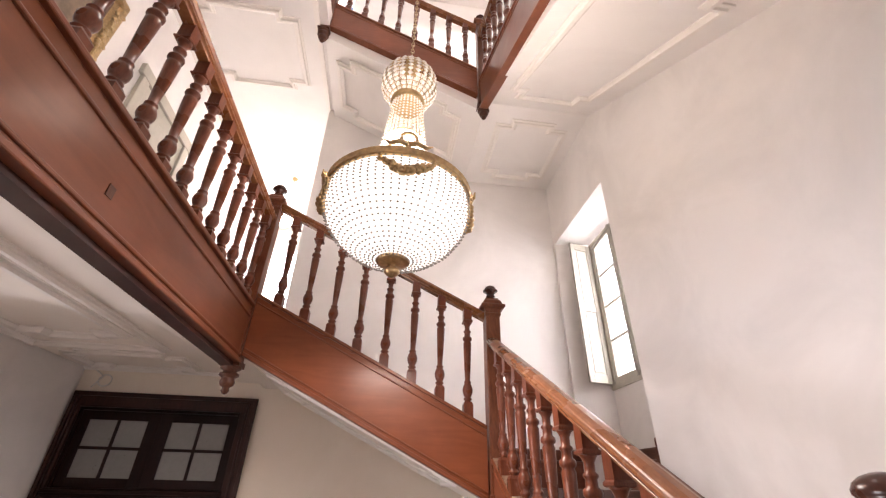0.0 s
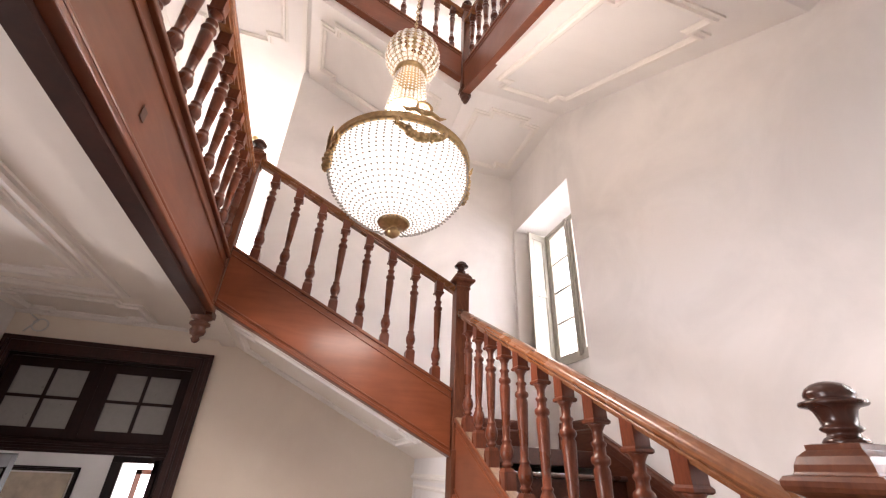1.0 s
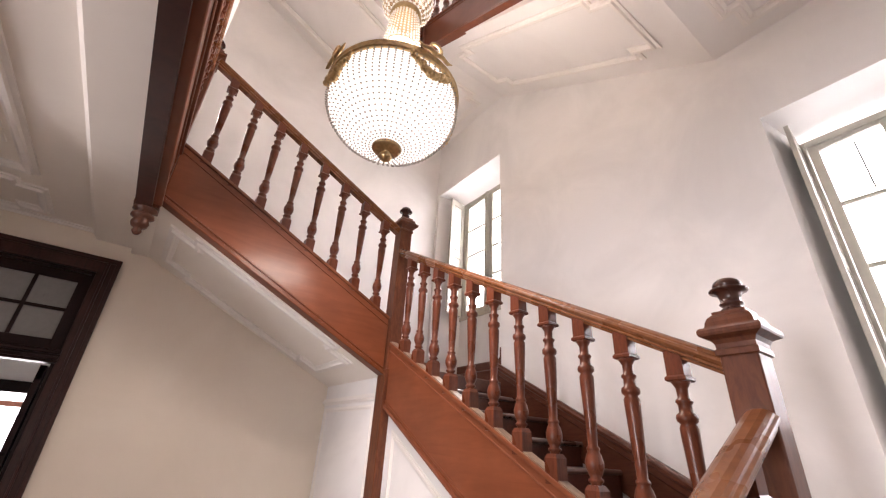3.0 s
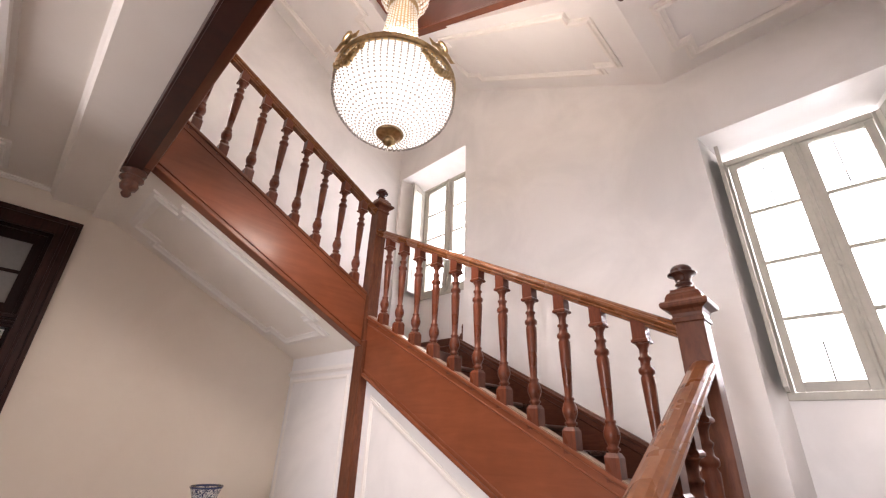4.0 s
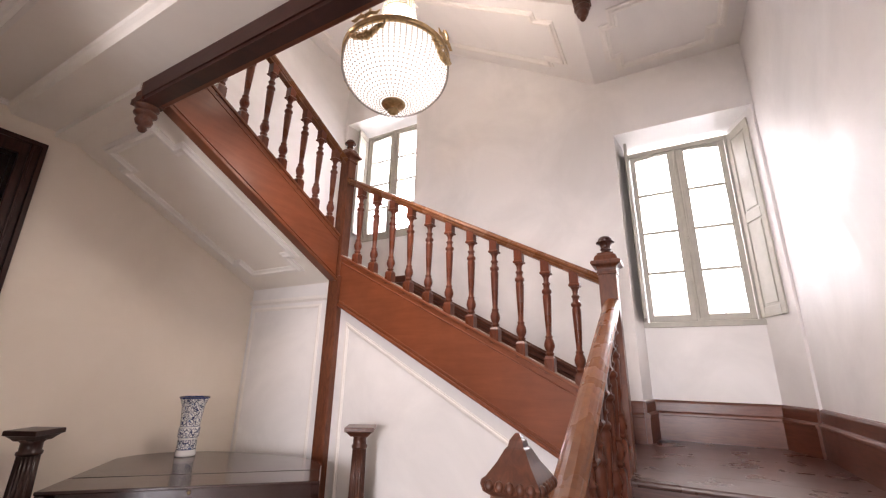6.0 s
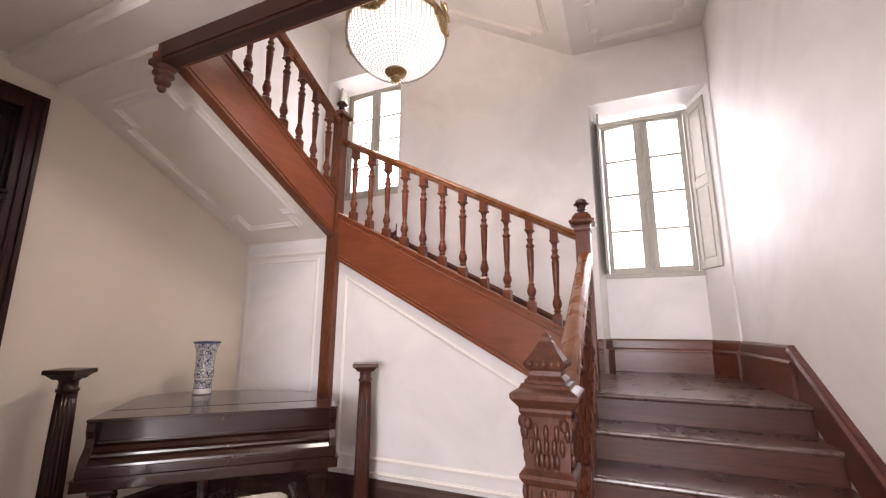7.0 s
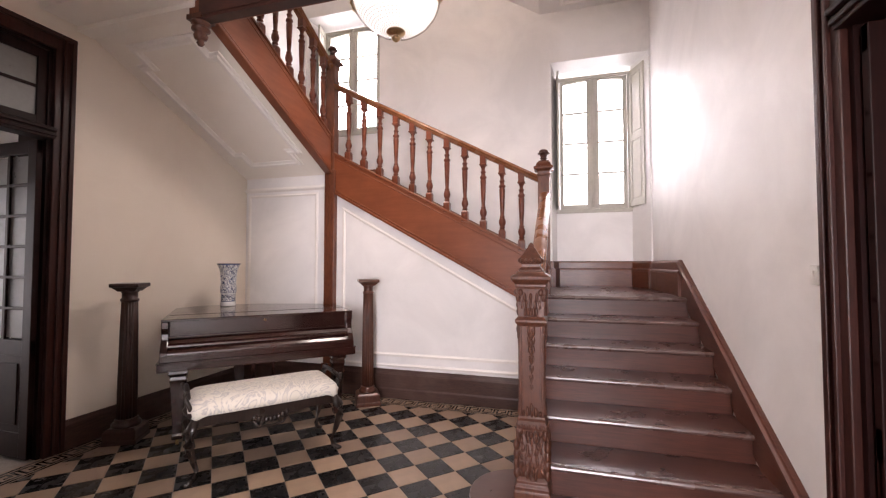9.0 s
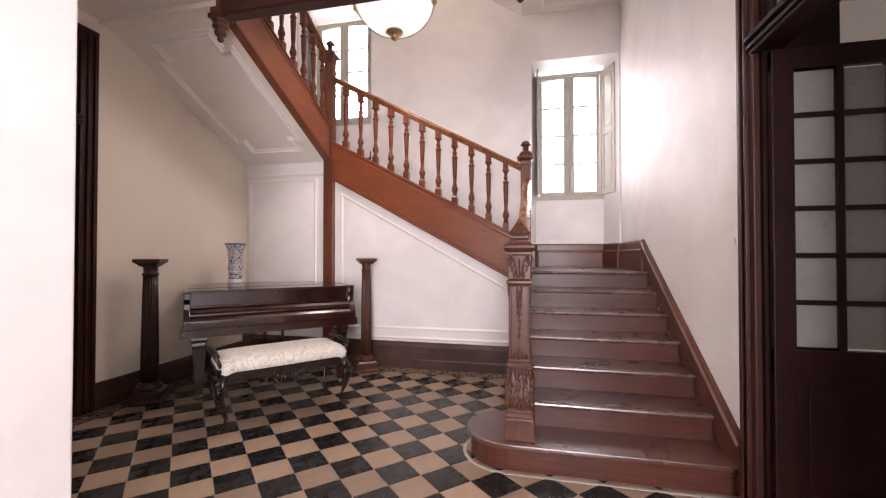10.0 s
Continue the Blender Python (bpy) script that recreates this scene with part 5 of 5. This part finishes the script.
def bench():
    m = frame_at((-0.585, 3.055), Vector((0.76, -0.65, 0)), Vector((0.65, 0.76, 0)))
    L, D = 0.52, 0.245
    top = thing("piano_bench", m @ Vector((0, 0, 0)), "black carved piano bench with brocade cushion and scrolled ends", "bench")
    g = Geo()
    rings = []
    for k, (e, z) in enumerate(((0.015, 0.475), (0.03, 0.48), (0.034, 0.515), (0.02, 0.55), (-0.01, 0.575), (-0.07, 0.592), (-0.15, 0.60))):
        a, b = L + e, D + e
        ring = []
        for i in range(40):
            t = 2 * math.pi * i / 40
            c, s = math.cos(t), math.sin(t)
            p = abs(c) ** 0.18 * math.copysign(1, c) * a
            q = abs(s) ** 0.18 * math.copysign(1, s) * b
            droop = 0.055 * max(0, (abs(c * s) * 2 - 0.7)) if k < 2 else 0
            wave = 0.004 * math.sin(9 * t) if k < 4 else 0.0
            ring.append(m @ Vector((p + wave, q + wave, z - droop * 1.6)))
        rings.append(ring)
    g.loft(rings)
    part("cushion", g, BROCADE, top, "cream and grey brocade cushion")
    g = Geo()
    for s in (-1, 1):
        g.prism([(-L, 0.475), (L, 0.475), (L, 0.40), (0.3, 0.405), (0.2, 0.385), (-0.2, 0.385), (-0.3, 0.405), (-L, 0.40)], "y", s * D - 0.012, s * D + 0.012, m)
        g.box(s * L - 0.012, s * L + 0.012, -D, D, 0.40, 0.475, m)
    g.box(-L, L, -D, D, 0.455, 0.477, m)
    part("apron", g, EBONY, top, "", 0.005)
    for s in (-1, 1):
        g = Geo()
        for k in range(9):
            t = (k - 4) * 0.03
            g.blob(m @ Vector((t, s * (D + 0.012), 0.40 - 0.03 + 0.0018 * (k - 4) ** 2)), (0.018, 0.018, 0.026), None, 7, 4)
        g.tube([m @ Vector((0.07 * math.cos(t), s * (D + 0.012), 0.335 + 0.05 * math.sin(t))) for t in (math.pi * k / 10 for k in range(11))], 0.011, 7)
        g.tube([m @ Vector((a, s * (D + 0.01), z)) for a, z in ((-0.13, 0.38), (-0.09, 0.33), (0, 0.315), (0.09, 0.33), (0.13, 0.38))], 0.011, 7)
        part("carved_ornament", g, EBONY, top, "pierced carved ornament")
    for sx in (-1, 1):
        for sy in (-1, 1):
            g = Geo()
            path = [(L - 0.02, D - 0.01, 0.46), (L + 0.025, D + 0.02, 0.38), (L + 0.03, D + 0.022, 0.30), (L, D, 0.18), (L - 0.025, D - 0.02, 0.09), (L - 0.015, D - 0.012, 0.045), (L + 0.02, D + 0.012, 0.022), (L + 0.045, D + 0.03, 0.022)]
            g.tube([m @ Vector((sx * a, sy * b, z)) for a, b, z in path], [0.03, 0.038, 0.032, 0.022, 0.017, 0.017, 0.02, 0.008], 10)
            for k in range(4):
                g.blob(m @ Vector((sx * (L + 0.035), sy * (D + 0.028), 0.40 - 0.035 * k)), (0.016, 0.016, 0.024), None, 7, 4)
            part("leg", g, EBONY, top, "carved cabriole leg")
        g = Geo()
        for b in (-1, 1):
            pts = []
            for k in range(16):
                t = k / 15
                ang = -0.6 + 4.6 * t
                r = 0.085 * (1 - 0.62 * t)
                pts.append(m @ Vector((sx * (L + 0.03 + 0.03 * math.sin(ang)), b * (D - 0.06 - 0.0 * t) + b * r * 0.5 * math.cos(ang), 0.56 + r * math.sin(ang))))
            g.tube(pts, [0.016 - 0.006 * k / 15 for k in range(16)], 8)
        g.tube([m @ Vector((sx * (L + 0.035), b, 0.60 + 0.02 * math.cos(b * 6))) for b in (-0.2, -0.1, 0, 0.1, 0.2)], 0.018, 8)
        g.tube([m @ Vector((sx * (L + 0.02), b, 0.49)) for b in (-D, 0, D)], 0.018, 8)
        part("scroll_end", g, EBONY, top, "scrolled carved end")


def pedestal(x, y, turn, mat, label, wide, shaft):
    top = thing("pedestal", (x, y, 0), label, "pedestal", "column pedestals")
    m = pose(x, y, 0, 0, 0, turn)

    def ring(w, z):
        return [m @ Vector((a * w * wide, b * w * wide, z)) for a, b in ((-1, -1), (1, -1), (1, 1), (-1, 1))]
    g = Geo()
    g.loft([ring(w, z) for w, z in ((0.165, 0), (0.165, 0.035), (0.155, 0.04), (0.155, 0.11), (0.145, 0.12), (0.125, 0.135))], False)
    part("base", g, mat, top, "", 0.005)
    g = Geo()
    g.lathe([(r * shaft, h) for r, h in ((0.12, 0.13), (0.125, 0.15), (0.115, 0.165), (0.098, 0.175), (0.10, 0.19), (0.088, 0.20))], x, y, 0, 24)
    g.lathe([(r * shaft, h) for r, h in ((0.083, 0.195), (0.082, 0.5), (0.074, 1.0), (0.068, 1.24))], x, y, 0, 108, 0.13)
    g.lathe([(r * shaft, h) for r, h in ((0.07, 1.235), (0.078, 1.245), (0.078, 1.26), (0.066, 1.268), (0.066, 1.315), (0.09, 1.34))], x, y, 0, 24)
    part("shaft", g, mat, top, "fluted column shaft")
    g = Geo()
    g.loft([ring(w, z) for w, z in ((0.085, 1.33), (0.10, 1.345), (0.125, 1.365), (0.14, 1.37), (0.14, 1.398), (0.136, 1.402))], False)
    part("top", g, mat, top, "", 0.004)


piano()
bench()
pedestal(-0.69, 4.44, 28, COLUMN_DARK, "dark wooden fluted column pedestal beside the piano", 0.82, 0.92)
pedestal(0.80, 2.80, 32, COLUMN, "brown wooden fluted column pedestal by the panelled wall", 0.82, 0.8)
g = Geo()
vase = [(0.0, 0.0), (0.066, 0.0), (0.066, 0.011), (0.062, 0.046), (0.061, 0.116), (0.065, 0.122), (0.068, 0.131), (0.068, 0.181), (0.064, 0.191), (0.064, 0.206), (0.068, 0.266), (0.074, 0.326), (0.09, 0.371), (0.101, 0.388), (0.097, 0.392), (0.08, 0.356), (0.06, 0.276), (0.05, 0.196), (0.0, 0.176)]
g.lathe([(r * 1.22, h * 1.22) for r, h in vase], 0.315, 4.30, 1.104, 32)
tagged(part("vase", g, PORCELAIN), "tall blue and white porcelain beaker vase on the piano", "vase")

# ---- the room behind the left door ----
pic = thing("picture", (-3.4, 8.0, 1.6), "framed pale picture on the far room wall", "picture")
g = Geo()
g.box(-3.86, -3.0, 7.975, 7.99, 1.25, 2.37)
part("canvas", g, plain("pale_canvas", (0.5, 0.4, 0.3), 0.6, vary=0.25, scale=5), pic, "pale plain canvas")
g = Geo()
g.trim([(-3.92, 1.2), (-2.95, 1.2), (-2.95, 2.42), (-3.92, 2.42)], (0, 8.0, 0), (1, 0, 0), (0, 0, 1), (0, -1, 0), 0.03, 0.045)
part("frame", g, DARK, pic, "dark wooden frame")
case = thing("door_4", (-1.94, 8.0, 0), "dark door case open to a bright room", "door", "", "structure")
g = Geo()
g.box(-2.57, -2.43, 7.96, 8.0, 0, 2.66)
g.box(-1.63, -1.49, 7.96, 8.0, 0, 2.66)
g.box(-2.57, -1.49, 7.955, 8.0, 2.53, 2.67)
part("casing", g, DARK, case, "", 0.006)
g = Geo()
g.box(-2.40, -2.32, 8.6, 8.64, 0, 2.45)
g.box(-2.40, -1.62, 8.6, 8.64, 2.38, 2.45)
part("inner_casing", g, CARVED, case, "brown inner door frame")

# ---- gallery things ----
g = Geo()
pic = thing("picture", (XC, 2.5, 5.6), "large picture in a carved gilt frame", "picture")
g.box(XC, XC + 0.02, 2.1, 2.9, 5.7, 6.8)
part("canvas", g, CANVAS, pic, "dim plain canvas")
g = Geo()
g.trim([(2.05, 5.65), (2.95, 5.65), (2.95, 6.85), (2.05, 6.85)], (XC, 0, 0), (0, 1, 0), (0, 0, 1), (1, 0, 0), 0.08, 0.07)
rnd = random.Random(9)
for k in range(90):
    t = rnd.random()
    s = k % 4
    p = [(2.05 + 0.9 * t, 5.65), (2.95, 5.65 + 1.2 * t), (2.05 + 0.9 * t, 6.85), (2.05, 5.65 + 1.2 * t)][s]
    g.blob((XC + 0.06, p[0] + rnd.uniform(-0.04, 0.04), p[1] + rnd.uniform(-0.04, 0.04)), (0.02, 0.028, 0.024), None, 6, 4)
part("frame", g, GILT, pic, "carved gilt frame")
lamp = thing("hanging_lamp", (-1.78, 6.5, 6.6), "small glowing hanging lamp in the upper corridor", "lamp")
g = Geo()
g.lathe([(0.05, 7.70), (0.05, 7.67), (0.02, 7.64), (0.006, 7.63), (0.006, 6.95), (0.03, 6.93), (0.02, 6.9)], -1.78, 6.5, 0, 12)
part("rod", g, GILT, lamp, "gilt rod and ceiling rose")
g = Geo()
g.lathe([(0.03, 6.92), (0.09, 6.88), (0.13, 6.80), (0.12, 6.72), (0.07, 6.66), (0.02, 6.64)], -1.78, 6.5, 0, 16)
part("shade", g, BULB, lamp, "glowing glass shade")
case = thing("door_3", (XC, 4.2, Z3), "white painted door case in the upper corridor", "door", "", "structure")
g = Geo()
g.box(XC, XC + 0.05, 3.55, 3.67, Z3, 6.6)
g.box(XC, XC + 0.05, 4.65, 4.77, Z3, 6.6)
g.box(XC, XC + 0.055, 3.5, 4.82, 6.6, 6.74)
part("casing", g, PAINT, case, "", 0.008)
g = Geo()
g.box(XC, XC + 0.02, 3.67, 4.65, Z3, 6.6)
for z0, z1 in ((4.2, 5.0), (5.15, 6.4)):
    g.box(XC + 0.02, XC + 0.03, 3.8, 4.52, z0, z1)
part("door_leaf", g, PAINT, case, "", 0.006)

# ---- chequered floor ----
TS = 0.2325
TU, TV = Vector((0.7071, -0.7071)), Vector((0.7071, 0.7071))
T0 = Vector((-1.235, 3.27))
FX0, FX1, FY0, FY1 = -7.4, 0.82, -0.22, 4.50


def clip(poly, axis, lim, keep_less):
    out = []
    for i, p in enumerate(poly):
        q = poly[(i + 1) % len(poly)]
        a, b = (p[axis] <= lim) == keep_less, (q[axis] <= lim) == keep_less
        if a:
            out.append(p)
        if a != b:
            f = (lim - p[axis]) / (q[axis] - p[axis])
            out.append((p[0] + f * (q[0] - p[0]), p[1] + f * (q[1] - p[1])))
    return out


def tile_geo(g, poly, c, lift=0.0):
    n = len(poly)
    inner = [(c[0] + (p[0] - c[0]) * 0.985, c[1] + (p[1] - c[1]) * 0.985) for p in poly]
    g.add([(*p, -0.008) for p in poly] + [(*p, -0.0012 + lift) for p in poly] + [(*p, lift) for p in inner],
          [(i, (i + 1) % n, n + (i + 1) % n, n + i) for i in range(n)] + [(n + i, n + (i + 1) % n, 2 * n + (i + 1) % n, 2 * n + i) for i in range(n)] + [tuple(range(2 * n, 3 * n))])


floor_tiles = thing("tile_floor", (-1.0, 2.0, 0), "black and beige diagonal chequered tile floor, worn", "floor", "", "structure")
half = (TS - 0.0055) / 2
corners = [TU * (a * half) + TV * (b * half) for a, b in ((-1, -1), (1, -1), (1, 1), (-1, 1))]
shared = {}
for dark, mat in ((True, BLACK_TILE), (False, BEIGE_TILE)):
    q = Geo()
    tile_geo(q, [(c.x, c.y) for c in corners], (0, 0))
    shared[dark] = finish(q, "tile", mat)
rest = {True: Geo(), False: Geo()}
rnd = random.Random(3)
count = 0
for i in range(-40, 40):
    for j in range(-40, 40):
        c = T0 + TU * ((i + 0.5) * TS) + TV * ((j + 0.5) * TS)
        dark = (i + j) % 2 == 0
        poly = [(c.x + d.x, c.y + d.y) for d in corners]
        cut = poly
        for axis, lim, less in ((0, FX1, True), (0, FX0, False), (1, FY1, True), (1, FY0, False)):
            cut = clip(cut, axis, lim, less)
            if not cut:
                break
        if len(cut) < 3:
            continue
        whole = len(cut) == 4 and all(abs(a[0] - b[0]) + abs(a[1] - b[1]) < 1e-6 for a, b in zip(cut, poly))
        if whole and c.x > -2.35 and c.y > 0.2 and count < 300:
            ob = placed("tile", shared[dark], (c.x, c.y, rnd.uniform(-0.0006, 0.0006)), floor_tiles)
            count += 1
        else:
            tile_geo(rest[dark], cut, (sum(p[0] for p in cut) / len(cut), sum(p[1] for p in cut) / len(cut)))
tagged(part("black_tile", rest[True], BLACK_TILE, floor_tiles), kind="stuff")
tagged(part("beige_tile", rest[False], BEIGE_TILE, floor_tiles), kind="stuff")


def border(p0, p1, n):
    """A key-pattern border of inlaid tile between the field and a wall."""
    p0, p1, n = Vector((*p0, 0)), Vector((*p1, 0)), Vector((*n, 0))
    d = (p1 - p0).normalized()
    L = (p1 - p0).length
    m = Matrix(((d.x, n.x, 0, p0.x), (d.y, n.y, 0, p0.y), (0, 0, 1, 0), (0, 0, 0, 1)))
    a, b = Geo(), Geo()
    W = 0.245
    a.box(0, L, 0.0, W, -0.008, 0.0, m)
    for s, e in ((0.012, 0.03), (0.195, 0.213)):
        b.box(0, L, s, e, -0.004, 0.002, m)
    x = 0.0
    while x + 0.15 < L:
        for s, e, u, v in ((0.0, 0.13, 0.05, 0.066), (0.0, 0.016, 0.05, 0.17), (0.0, 0.10, 0.155, 0.171), (0.085, 0.10, 0.095, 0.171), (0.045, 0.10, 0.095, 0.11), (0.114, 0.13, 0.05, 0.171), (0.114, 0.15, 0.155, 0.171)):
            b.box(x + s, x + e, u, v, -0.004, 0.0022, m)
        x += 0.15
    top = thing("floor_border", p0, "beige tile border with a dark key pattern", "border", "", "structure")
    part("border_tile", a, BEIGE_TILE, top)
    tagged(part("key_pattern", b, BLACK_TILE, top), kind="stuff")


border((0.82, FY1), (0.82, 1.0), (1, 0))
border((-2.7, FY1), (1.06, FY1), (0, 1))
border((-7.0, FY0), (-1.27, FY0), (0, -1))
g = Geo()
for (ax, ay), (bx, by) in zip([(-1.262, YR + 0.01), (-1.262, 0.93)] + [(-0.93 - 0.325 * math.cos(t), 0.93 + 0.318 * math.sin(t)) for t in (math.pi * k / 14 for k in range(11))], [(-1.262, 0.93)] + [(-0.93 - 0.325 * math.cos(t), 0.93 + 0.318 * math.sin(t)) for t in (math.pi * k / 14 for k in range(12))]):
    d = Vector((bx - ax, by - ay))
    if d.length > 1e-4:
        e = d.normalized()
        s = Vector((-e.y, e.x)) * 0.012
        g.prism([(ax - s.x, ay - s.y), (bx - s.x, by - s.y), (bx + s.x, by + s.y), (ax + s.x, ay + s.y)], "z", -0.003, 0.004)
structure("trim", g, plain("pale_mortar", (0.42, 0.38, 0.34), 0.7), "pale mortar line round the foot of the stairs", "trim")
